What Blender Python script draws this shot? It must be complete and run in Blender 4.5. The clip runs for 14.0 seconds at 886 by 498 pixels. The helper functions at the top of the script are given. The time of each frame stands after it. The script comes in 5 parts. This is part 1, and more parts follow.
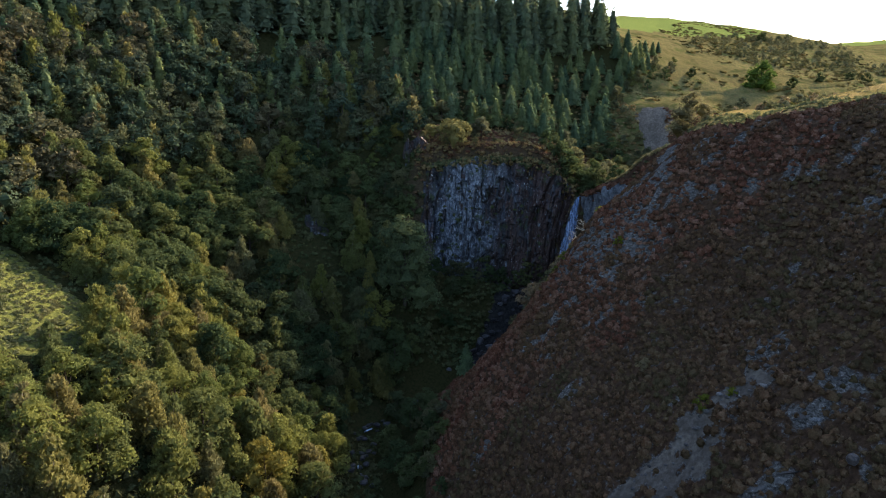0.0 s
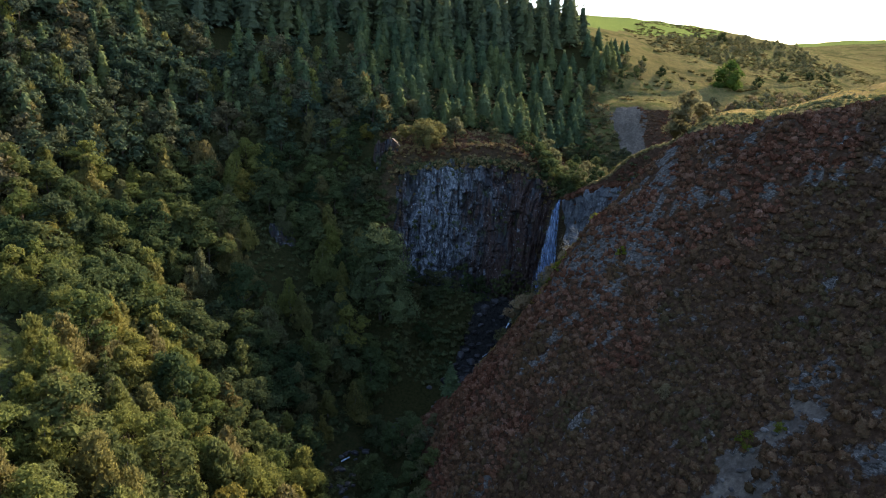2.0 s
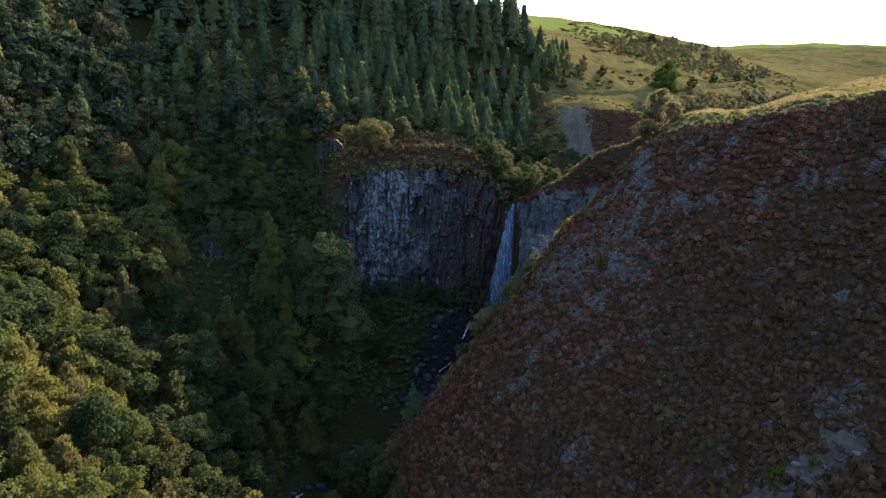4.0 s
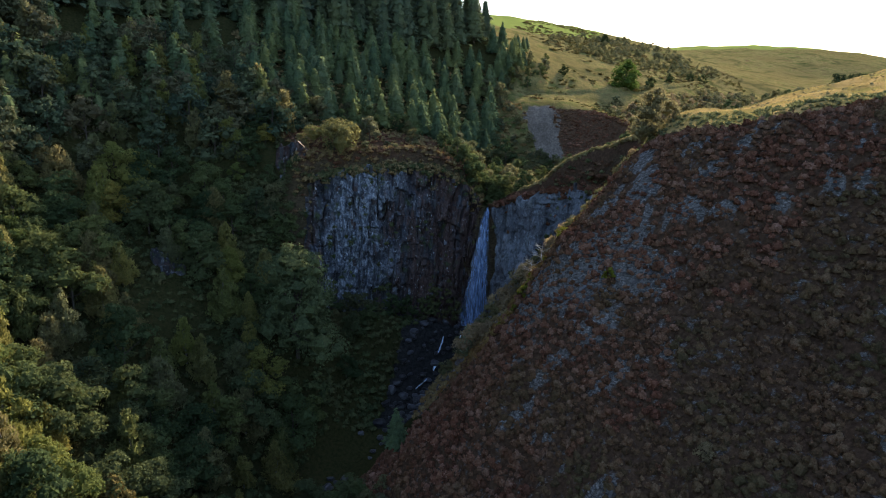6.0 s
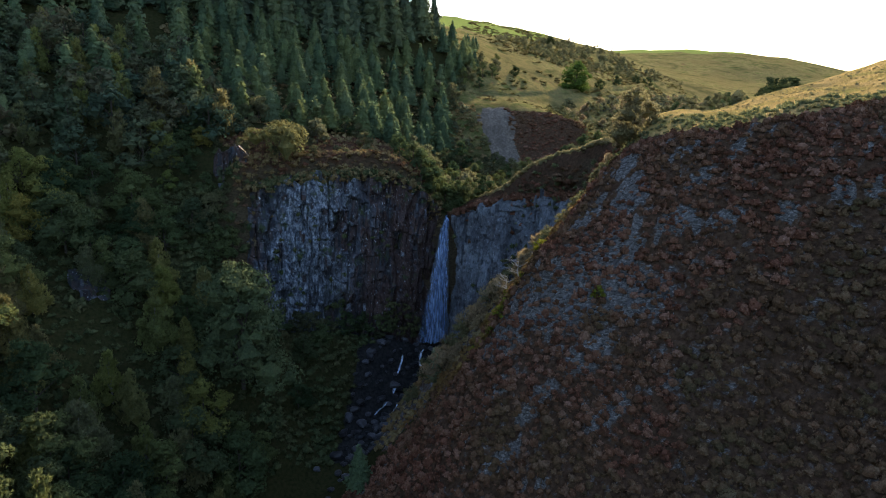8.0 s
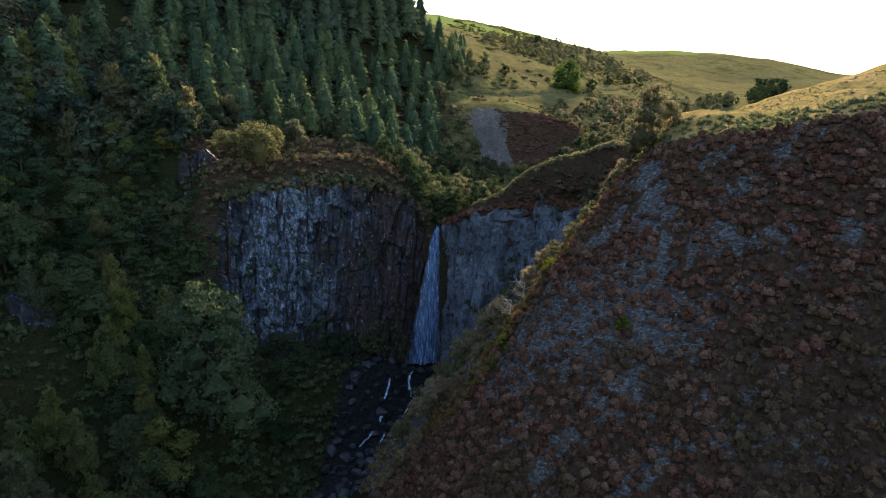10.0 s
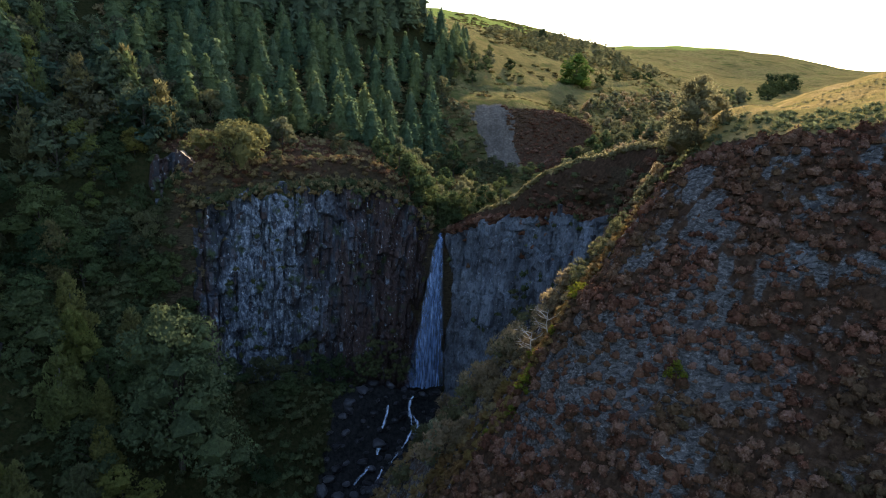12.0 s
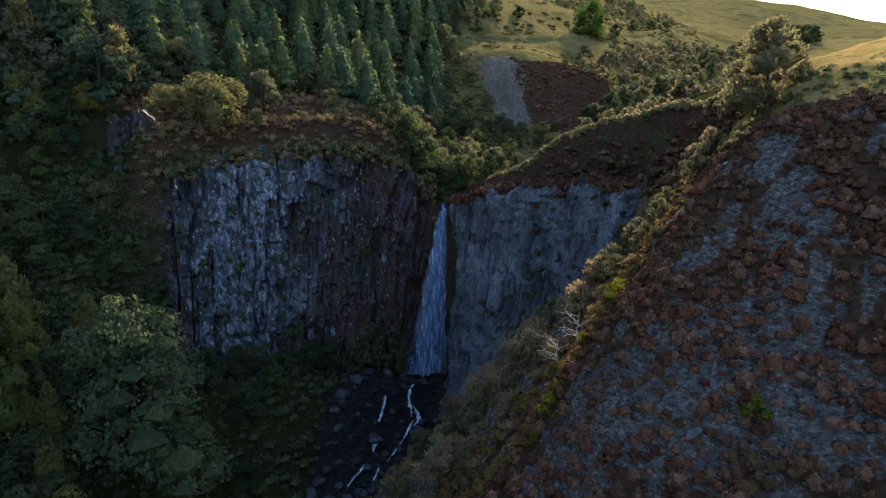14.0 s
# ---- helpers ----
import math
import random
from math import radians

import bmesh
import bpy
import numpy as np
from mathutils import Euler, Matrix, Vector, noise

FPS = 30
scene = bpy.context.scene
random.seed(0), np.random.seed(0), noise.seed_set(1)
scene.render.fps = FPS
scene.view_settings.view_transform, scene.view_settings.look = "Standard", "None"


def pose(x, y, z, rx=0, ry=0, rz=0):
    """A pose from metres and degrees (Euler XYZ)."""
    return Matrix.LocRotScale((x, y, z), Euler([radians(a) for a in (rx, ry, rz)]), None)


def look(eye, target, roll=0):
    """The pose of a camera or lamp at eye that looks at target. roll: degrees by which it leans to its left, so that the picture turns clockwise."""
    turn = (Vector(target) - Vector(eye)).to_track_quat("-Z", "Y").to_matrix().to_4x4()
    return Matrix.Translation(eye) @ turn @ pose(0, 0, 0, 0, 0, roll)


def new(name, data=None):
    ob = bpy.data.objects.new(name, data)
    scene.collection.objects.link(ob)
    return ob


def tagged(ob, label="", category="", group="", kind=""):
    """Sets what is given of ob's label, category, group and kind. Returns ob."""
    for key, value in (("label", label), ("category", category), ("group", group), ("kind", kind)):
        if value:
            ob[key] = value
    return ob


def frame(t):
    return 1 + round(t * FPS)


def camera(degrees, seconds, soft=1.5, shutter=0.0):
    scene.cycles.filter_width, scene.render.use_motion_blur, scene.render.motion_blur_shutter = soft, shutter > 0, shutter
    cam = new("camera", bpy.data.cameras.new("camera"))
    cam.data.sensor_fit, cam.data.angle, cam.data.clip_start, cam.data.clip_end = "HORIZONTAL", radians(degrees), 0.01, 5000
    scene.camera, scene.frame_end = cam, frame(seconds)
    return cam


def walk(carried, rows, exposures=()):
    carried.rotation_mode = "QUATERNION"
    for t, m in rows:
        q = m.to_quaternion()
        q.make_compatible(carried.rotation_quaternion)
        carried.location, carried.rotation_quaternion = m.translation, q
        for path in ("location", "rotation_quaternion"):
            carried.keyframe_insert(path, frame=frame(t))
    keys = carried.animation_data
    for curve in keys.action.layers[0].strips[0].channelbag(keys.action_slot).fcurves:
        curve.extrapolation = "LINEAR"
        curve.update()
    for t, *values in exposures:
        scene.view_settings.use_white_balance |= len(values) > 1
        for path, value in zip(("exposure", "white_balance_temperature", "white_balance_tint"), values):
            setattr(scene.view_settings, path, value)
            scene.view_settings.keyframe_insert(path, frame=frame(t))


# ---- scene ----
cam = camera(71.0, 14.0, soft=1.1)
METRES, EYE, TILT, LEAN, TURN = 100.0, 60.0, -12.0, 0.0, 0.0
ROWS = [
    (0.0, 0.0, 0.0, 0.0, -0.0, 0.0, 0.0),
    (0.5, -0.0149, 0.031, 0.0069, -0.91, -0.01, 0.2),
    (1.0, -0.0297, 0.0615, 0.0136, -1.84, -0.03, 0.41),
    (1.5, -0.0446, 0.0919, 0.0204, -2.72, -0.03, 0.61),
    (2.0, -0.059, 0.1224, 0.0271, -4.04, -0.05, 0.91),
    (2.5, -0.0729, 0.153, 0.0338, -5.55, -0.08, 1.24),
    (3.0, -0.0869, 0.1837, 0.0405, -7.37, -0.12, 1.6),
    (3.5, -0.0999, 0.2152, 0.0469, -9.07, -0.19, 1.93),
    (6.0, -0.1653, 0.3716, 0.0808, -15.64, -0.56, 3.24),
    (6.5, -0.1715, 0.4029, 0.0873, -16.7, -0.57, 3.46),
    (7.0, -0.1744, 0.4344, 0.0943, -18.17, -0.62, 3.77),
    (7.5, -0.1733, 0.4665, 0.1006, -19.99, -0.69, 4.14),
    (8.0, -0.1694, 0.4993, 0.1072, -21.0, -0.71, 4.31),
    (10.5, -0.1235, 0.6683, 0.1431, -22.68, -0.75, 4.61),
    (11.0, -0.1108, 0.7038, 0.1506, -22.7, -0.77, 4.63),
    (11.5, -0.0976, 0.7395, 0.1583, -22.68, -0.85, 4.63),
    (12.0, -0.0838, 0.7755, 0.1661, -22.63, -0.98, 4.63),
    (12.5, -0.0703, 0.8116, 0.1737, -22.62, -1.68, 4.62),
    (13.0, -0.0555, 0.8479, 0.181, -22.57, -2.74, 4.6),
    (13.5, -0.041, 0.8841, 0.1884, -22.55, -3.85, 4.57),
    (14.0, -0.0269, 0.9201, 0.1962, -22.55, -5.01, 4.53),
]
walk(cam, [(t, pose(0, 0, EYE, TILT, LEAN, TURN) @ pose(METRES * x, METRES * y, METRES * z, 90 + pitch, roll, yaw)) for t, x, y, z, yaw, pitch, roll in ROWS])

# ---- world, sun, exposure ----
SUN_AZ, SUN_EL = 44.0, 25.0      # degrees right of +y, degrees above the horizon
world = bpy.data.worlds.new("sky")
scene.world = world
world.use_nodes = True
wn = world.node_tree
sky = wn.nodes.new("ShaderNodeTexSky")
sky.sky_type, sky.sun_disc = "NISHITA", False
sky.sun_elevation, sky.sun_rotation = radians(SUN_EL), radians(SUN_AZ)
sky.air_density, sky.dust_density, sky.ozone_density, sky.altitude = 1.0, 1.8, 1.5, 300
wn.links.new(sky.outputs[0], wn.nodes["Background"].inputs[0])
wn.nodes["Background"].inputs[1].default_value = 0.15
lamp = bpy.data.lights.new("sun", "SUN")
scene.view_settings.exposure = 1.57
lamp.energy, lamp.angle, lamp.color = 4.2, radians(1.2), (1.0, 0.80, 0.54)
sun_ob = new("sun", lamp)
sun_dir = Vector((math.sin(radians(SUN_AZ)) * math.cos(radians(SUN_EL)), math.cos(radians(SUN_AZ)) * math.cos(radians(SUN_EL)), math.sin(radians(SUN_EL))))
sun_ob.matrix_world = look(sun_dir * 900, (0, 0, 0))


# ---- materials ----
def material(name, rough=0.9):
    m = bpy.data.materials.new(name)
    m.use_nodes = True
    b = m.node_tree.nodes["Principled BSDF"]
    b.inputs["Roughness"].default_value = rough
    b.inputs["Specular IOR Level"].default_value = 0.25
    if rough >= 0.7:      # matt soil and leaves: no surface gloss
        b.inputs["Specular IOR Level"].default_value, b.inputs["IOR"].default_value = 0.0, 1.0
    return m, m.node_tree, b


def coords(nt, kind="Object"):
    return nt.nodes.new("ShaderNodeTexCoord").outputs[kind]


def noise_tex(nt, vec, scale, detail=4.0, rough=0.6, distort=0.0, stretch=None):
    if stretch:
        mp = nt.nodes.new("ShaderNodeMapping")
        mp.inputs["Scale"].default_value = stretch
        nt.links.new(vec, mp.inputs[0])
        vec = mp.outputs[0]
    n = nt.nodes.new("ShaderNodeTexNoise")
    for k, v in (("Scale", scale), ("Detail", detail), ("Roughness", rough), ("Distortion", distort)):
        n.inputs[k].default_value = v
    nt.links.new(vec, n.inputs["Vector"])
    return n.outputs["Fac"]


def ramp(nt, fac, stops):
    r = nt.nodes.new("ShaderNodeValToRGB")
    e = r.color_ramp.elements
    while len(e) < len(stops):
        e.new(0.5)
    for el, (p, c) in zip(e, stops):
        el.position, el.color = p, (c if len(c) == 4 else (*c, 1))
    nt.links.new(fac, r.inputs[0])
    return r.outputs[0]


def grey(lo, hi):
    return [(lo, (0, 0, 0)), (hi, (1, 1, 1))]


def mix(nt, fac, a, b, mode="MIX"):
    n = nt.nodes.new("ShaderNodeMix")
    n.data_type, n.blend_type = "RGBA", mode
    for s, v in ((n.inputs[0], fac), (n.inputs[6], a), (n.inputs[7], b)):
        if isinstance(v, (int, float)):
            s.default_value = v
        elif isinstance(v, tuple):
            s.default_value = (*v, 1)
        else:
            nt.links.new(v, s)
    return n.outputs[2]


def maths(nt, op, a, b=0.0):
    n = nt.nodes.new("ShaderNodeMath")
    n.operation, n.use_clamp = op, False
    for s, v in zip(n.inputs, (a, b)):
        if isinstance(v, (int, float)):
            s.default_value = v
        else:
            nt.links.new(v, s)
    return n.outputs[0]


def bump(nt, bsdf, height_out, strength, dist):
    b = nt.nodes.new("ShaderNodeBump")
    b.inputs["Strength"].default_value, b.inputs["Distance"].default_value = strength, dist
    nt.links.new(height_out, b.inputs["Height"])
    nt.links.new(b.outputs[0], bsdf.inputs["Normal"])


def attribute(nt, name):
    a = nt.nodes.new("ShaderNodeAttribute")
    a.attribute_name = name
    return a.outputs["Fac"]


def foliage(name, tones, through_light=0.45, leafy=0.35):
    """Leaves: hue by tree, a lesser play by leaf and patch, and darker flecks."""
    m, nt, b = material(name, 0.75)
    info = nt.nodes.new("ShaderNodeObjectInfo").outputs["Random"]
    isl = nt.nodes.new("ShaderNodeNewGeometry").outputs["Random Per Island"]
    c = coords(nt)
    tone = maths(nt, "FRACT", maths(nt, "ADD", info, attribute(nt, "tone")))
    col = ramp(nt, tone, [(i / (len(tones) - 1), t) for i, t in enumerate(tones)])
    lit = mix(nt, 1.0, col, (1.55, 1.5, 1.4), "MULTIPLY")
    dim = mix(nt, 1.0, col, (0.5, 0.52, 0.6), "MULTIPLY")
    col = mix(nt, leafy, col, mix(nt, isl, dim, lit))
    big = noise_tex(nt, c, 0.30, 2)
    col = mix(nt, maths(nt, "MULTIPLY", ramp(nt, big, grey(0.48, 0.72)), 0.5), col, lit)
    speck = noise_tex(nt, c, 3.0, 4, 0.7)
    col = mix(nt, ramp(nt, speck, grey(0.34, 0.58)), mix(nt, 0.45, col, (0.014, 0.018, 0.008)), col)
    nt.links.new(col, b.inputs["Base Color"])
    tr = nt.nodes.new("ShaderNodeBsdfTranslucent")
    nt.links.new(col, tr.inputs[0])
    ms = nt.nodes.new("ShaderNodeMixShader")
    ms.inputs[0].default_value = through_light
    nt.links.new(b.outputs[0], ms.inputs[1])
    nt.links.new(tr.outputs[0], ms.inputs[2])
    nt.links.new(ms.outputs[0], nt.nodes["Material Output"].inputs[0])
    return m


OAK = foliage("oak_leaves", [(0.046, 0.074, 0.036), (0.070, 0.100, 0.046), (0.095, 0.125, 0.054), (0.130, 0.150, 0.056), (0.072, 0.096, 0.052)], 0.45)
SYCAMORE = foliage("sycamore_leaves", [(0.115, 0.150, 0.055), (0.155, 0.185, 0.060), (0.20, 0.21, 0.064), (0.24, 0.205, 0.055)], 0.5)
# leaf tone set apart for the one lone sycamore
LONE_LEAF = foliage("lone_tree_leaves", [(0.110, 0.140, 0.070), (0.125, 0.150, 0.072)], 0.4, 0.5)
# upper wood leaves tinted bluer: haze and dulled sun put into their colour
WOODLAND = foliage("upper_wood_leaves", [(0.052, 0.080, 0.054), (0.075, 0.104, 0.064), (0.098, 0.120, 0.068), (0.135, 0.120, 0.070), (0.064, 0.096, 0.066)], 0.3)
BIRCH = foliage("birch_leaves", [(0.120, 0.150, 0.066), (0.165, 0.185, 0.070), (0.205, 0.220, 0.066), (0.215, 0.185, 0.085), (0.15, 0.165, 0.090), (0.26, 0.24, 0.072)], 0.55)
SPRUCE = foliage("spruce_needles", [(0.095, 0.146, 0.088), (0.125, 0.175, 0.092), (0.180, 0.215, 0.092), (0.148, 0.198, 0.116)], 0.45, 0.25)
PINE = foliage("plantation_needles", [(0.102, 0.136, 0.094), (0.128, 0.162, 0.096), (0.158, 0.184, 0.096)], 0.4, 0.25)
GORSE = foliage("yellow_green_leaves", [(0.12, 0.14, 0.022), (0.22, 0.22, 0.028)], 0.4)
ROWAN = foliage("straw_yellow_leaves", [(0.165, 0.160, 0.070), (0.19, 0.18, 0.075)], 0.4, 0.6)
# darker leaf copy for far trees: their backlit shaded side put into the colour
SHADED_LEAF = foliage("shaded_side_leaves", [(0.040, 0.056, 0.026), (0.060, 0.080, 0.034)], 0.35)
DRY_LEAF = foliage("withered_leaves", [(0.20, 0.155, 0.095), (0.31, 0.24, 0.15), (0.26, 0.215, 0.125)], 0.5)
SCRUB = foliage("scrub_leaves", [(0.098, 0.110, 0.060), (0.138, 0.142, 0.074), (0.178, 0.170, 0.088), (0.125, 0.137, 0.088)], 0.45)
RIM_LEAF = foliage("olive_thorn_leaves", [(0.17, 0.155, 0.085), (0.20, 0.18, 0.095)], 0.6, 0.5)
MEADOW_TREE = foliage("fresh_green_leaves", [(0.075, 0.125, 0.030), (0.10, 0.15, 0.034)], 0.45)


def bark_material(name, a, b_):
    m, nt, b = material(name)
    n = noise_tex(nt, coords(nt), 3.0, 5, 0.7, 0, (1, 1, 0.25))
    nt.links.new(ramp(nt, n, [(0.3, a), (0.7, b_)]), b.inputs["Base Color"])
    bump(nt, b, n, 0.6, 0.05)
    return m


BARK = bark_material("bark", (0.04, 0.032, 0.025), (0.13, 0.11, 0.09))
PALE_BARK = bark_material("pale_bark", (0.09, 0.085, 0.07), (0.26, 0.25, 0.22))
BLEACHED = bark_material("bleached_wood", (0.25, 0.23, 0.20), (0.5, 0.47, 0.42))


def rock_material(name, tones, mossy, rust=0.5, speckle=1.0):
    """Jointed slate: tone by block, a crust of pale flecks, rusty seeps and moss."""
    m, nt, b = material(name, 0.6)
    geo = nt.nodes.new("ShaderNodeNewGeometry")
    pos = geo.outputs["Position"]
    info = nt.nodes.new("ShaderNodeObjectInfo").outputs["Random"]
    face = attribute(nt, "face")
    own = maths(nt, "ADD", maths(nt, "MULTIPLY", face, attribute(nt, "block")), maths(nt, "MULTIPLY", maths(nt, "SUBTRACT", 1.0, face), info))
    grain = noise_tex(nt, pos, 2.0, 7, 0.72, 0.3, (1, 1, 0.55))
    tone = maths(nt, "ADD", maths(nt, "MULTIPLY", own, 0.55), maths(nt, "MULTIPLY", grain, 0.45))
    base = ramp(nt, tone, tones)
    patch = noise_tex(nt, pos, 0.10, 4, 0.6, 0.4)
    base = mix(nt, maths(nt, "MULTIPLY", ramp(nt, patch, grey(0.42, 0.60)), 0.6), base, (0.030, 0.029, 0.033))
    base = mix(nt, ramp(nt, grain, grey(0.34, 0.52)), mix(nt, 0.7, base, (0.016, 0.016, 0.020)), base)
    # less rust and more pale crust along the chosen stretch of wall
    seep = maths(nt, "SUBTRACT", noise_tex(nt, pos, 0.42, 5, 0.65, 0.4, (1, 1, 0.10)), maths(nt, "MULTIPLY", attribute(nt, "paleness"), 0.16))
    base = mix(nt, maths(nt, "MULTIPLY", ramp(nt, seep, grey(0.46, 0.60)), rust), base, ramp(nt, grain, [(0.35, (0.022, 0.014, 0.013)), (0.65, (0.105, 0.060, 0.050))]))
    sheet = maths(nt, "ADD", maths(nt, "MULTIPLY", attribute(nt, "paleness"), 0.30), maths(nt, "ADD", maths(nt, "MULTIPLY", noise_tex(nt, pos, 0.36, 6, 0.75, 0.5, (1, 1, 0.6)), 0.8), maths(nt, "MULTIPLY", own, 0.22)))
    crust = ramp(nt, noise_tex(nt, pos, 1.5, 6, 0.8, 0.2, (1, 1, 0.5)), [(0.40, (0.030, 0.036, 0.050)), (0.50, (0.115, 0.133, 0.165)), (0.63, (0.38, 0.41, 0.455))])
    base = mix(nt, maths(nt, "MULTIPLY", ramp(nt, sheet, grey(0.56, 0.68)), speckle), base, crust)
    chip = noise_tex(nt, pos, 2.6, 3, 0.6, 0.2, (1, 1, 0.5))
    base = mix(nt, maths(nt, "MULTIPLY", ramp(nt, chip, grey(0.64, 0.70)), speckle), base, (0.46, 0.48, 0.51))
    if mossy:
        moss = noise_tex(nt, pos, 0.30, 5, 0.65)
        base = mix(nt, ramp(nt, moss, grey(0.58, 0.66)), base, (0.040, 0.054, 0.022))
    nt.links.new(base, b.inputs["Base Color"])
    bump(nt, b, grain, 0.8, 0.22)
    return m


HILL_SLATE = rock_material("hill_slate", [(0.15, (0.055, 0.050, 0.048)), (0.5, (0.108, 0.100, 0.095)), (0.85, (0.205, 0.19, 0.175))], False, 0.3, 0.35)
ROCK = rock_material("slate_rock", [(0.25, (0.022, 0.025, 0.032)), (0.5, (0.046, 0.052, 0.066)), (0.8, (0.135, 0.148, 0.172))], True, 0.9)
# same slate recipe, paler and without moss, for the east cliff
PALE_ROCK = rock_material("pale_slate", [(0.2, (0.058, 0.067, 0.080)), (0.48, (0.150, 0.166, 0.190)), (0.8, (0.25, 0.268, 0.295))], False, 0.15, 0.6)


def wet_rock():
    m, nt, b = material("wet_rock", 0.35)
    geo = nt.nodes.new("ShaderNodeNewGeometry")
    info = nt.nodes.new("ShaderNodeObjectInfo").outputs["Random"]
    grain = noise_tex(nt, geo.outputs["Position"], 2.5, 6, 0.7)
    tone = maths(nt, "ADD", maths(nt, "MULTIPLY", info, 0.6), maths(nt, "MULTIPLY", grain, 0.5))
    nt.links.new(ramp(nt, tone, [(0.2, (0.018, 0.018, 0.020)), (0.6, (0.038, 0.036, 0.039)), (0.95, (0.085, 0.085, 0.095))]), b.inputs["Base Color"])
    bump(nt, b, grain, 0.6, 0.12)
    return m


WET = wet_rock()


def ground_material():
    """Soil and turf by the plan's zones, bare rock where the ground is steep."""
    m, nt, b = material("hill_ground", 0.95)
    geo = nt.nodes.new("ShaderNodeNewGeometry")
    pos = geo.outputs["Position"]
    sep = nt.nodes.new("ShaderNodeSeparateXYZ")
    nt.links.new(geo.outputs["True Normal"], sep.inputs[0])
    fine = noise_tex(nt, pos, 1.4, 6, 0.7)
    mid = noise_tex(nt, pos, 0.12, 5, 0.65, 0.4)
    wide = noise_tex(nt, pos, 0.018, 5, 0.6, 0.6)
    wood = ramp(nt, fine, [(0.3, (0.014, 0.018, 0.008)), (0.5, (0.035, 0.036, 0.014)), (0.7, (0.055, 0.042, 0.020))])
    heath = ramp(nt, fine, [(0.3, (0.032, 0.020, 0.013)), (0.5, (0.078, 0.045, 0.028)), (0.7, (0.125, 0.078, 0.048))])
    grass = ramp(nt, mid, [(0.3, (0.20, 0.19, 0.058)), (0.5, (0.36, 0.255, 0.095)), (0.7, (0.48, 0.33, 0.14))])
    grass = mix(nt, ramp(nt, fine, grey(0.3, 0.75)), mix(nt, 0.35, grass, (0.03, 0.035, 0.01)), grass)
    moor = ramp(nt, mid, [(0.32, (0.085, 0.105, 0.034)), (0.42, (0.150, 0.150, 0.052)), (0.50, (0.25, 0.195, 0.085)), (0.56, (0.165, 0.155, 0.060)), (0.66, (0.155, 0.105, 0.056))])
    moor = mix(nt, ramp(nt, wide, grey(0.45, 0.62)), moor, mix(nt, 0.6, moor, (0.18, 0.14, 0.06)))
    moor = mix(nt, ramp(nt, fine, grey(0.3, 0.7)), mix(nt, 0.5, moor, (0.02, 0.025, 0.008)), moor)
    strips = noise_tex(nt, pos, 0.035, 6, 0.7, 0.8, (1, 1, 3))
    moor = mix(nt, ramp(nt, strips, grey(0.5, 0.62)), moor, mix(nt, 0.65, moor, (0.045, 0.050, 0.020)))
    field = ramp(nt, fine, [(0.3, (0.145, 0.185, 0.048)), (0.7, (0.20, 0.235, 0.066))])
    stone = ramp(nt, fine, [(0.32, (0.105, 0.086, 0.070)), (0.5, (0.170, 0.141, 0.117)), (0.68, (0.255, 0.215, 0.180))])
    stone = mix(nt, ramp(nt, noise_tex(nt, pos, 0.25, 5, 0.7, 0.5, (1, 1, 0.4)), grey(0.40, 0.60)), mix(nt, 0.5, stone, (0.05, 0.045, 0.042)), stone)
    bracken = ramp(nt, fine, [(0.3, (0.05, 0.06, 0.02)), (0.6, (0.14, 0.15, 0.045)), (0.8, (0.20, 0.17, 0.06))])
    col = wood
    slant = noise_tex(nt, pos, 1.7, 8, 0.78, 0.6, (0.6, 1.0, 2.2))
    crag = ramp(nt, slant, [(0.36, (0.018, 0.017, 0.016)), (0.46, (0.080, 0.073, 0.067)), (0.55, (0.155, 0.143, 0.133)), (0.66, (0.36, 0.335, 0.312))])
    wet = ramp(nt, fine, [(0.35, (0.012, 0.012, 0.013)), (0.7, (0.05, 0.048, 0.046))])
    ragged = noise_tex(nt, pos, 0.55, 5, 0.7, 0.3)
    for name, layer in (("heather", heath), ("moor", moor), ("grass", grass), ("field", field), ("bracken", bracken), ("rock", crag), ("bed", wet), ("scree", stone)):
        a = attribute(nt, name)
        wobble = maths(nt, "MULTIPLY", ragged if name in ("rock", "scree") else mid, 1.5 if name == "rock" else 1.0 if name == "scree" else 0.6)
        edge = maths(nt, "SUBTRACT", maths(nt, "ADD", a, wobble), 0.78 if name == "rock" else 0.5 if name == "scree" else 0.3)
        col = mix(nt, ramp(nt, edge, grey(0.42, 0.58)), col, layer)
    steep = maths(nt, "ADD", sep.outputs[2], maths(nt, "MULTIPLY", fine, 0.25))
    col = mix(nt, ramp(nt, steep, [(0.34, (1, 1, 1)), (0.46, (0, 0, 0))]), col, ramp(nt, slant, [(0.38, (0.028, 0.022, 0.014)), (0.52, (0.085, 0.062, 0.038)), (0.68, (0.135, 0.112, 0.066))]))
    nt.links.new(col, b.inputs["Base Color"])
    bump(nt, b, maths(nt, "ADD", maths(nt, "MULTIPLY", fine, 0.5), maths(nt, "MULTIPLY", slant, 0.5)), 1.0, 0.6)
    return m


GROUND = ground_material()

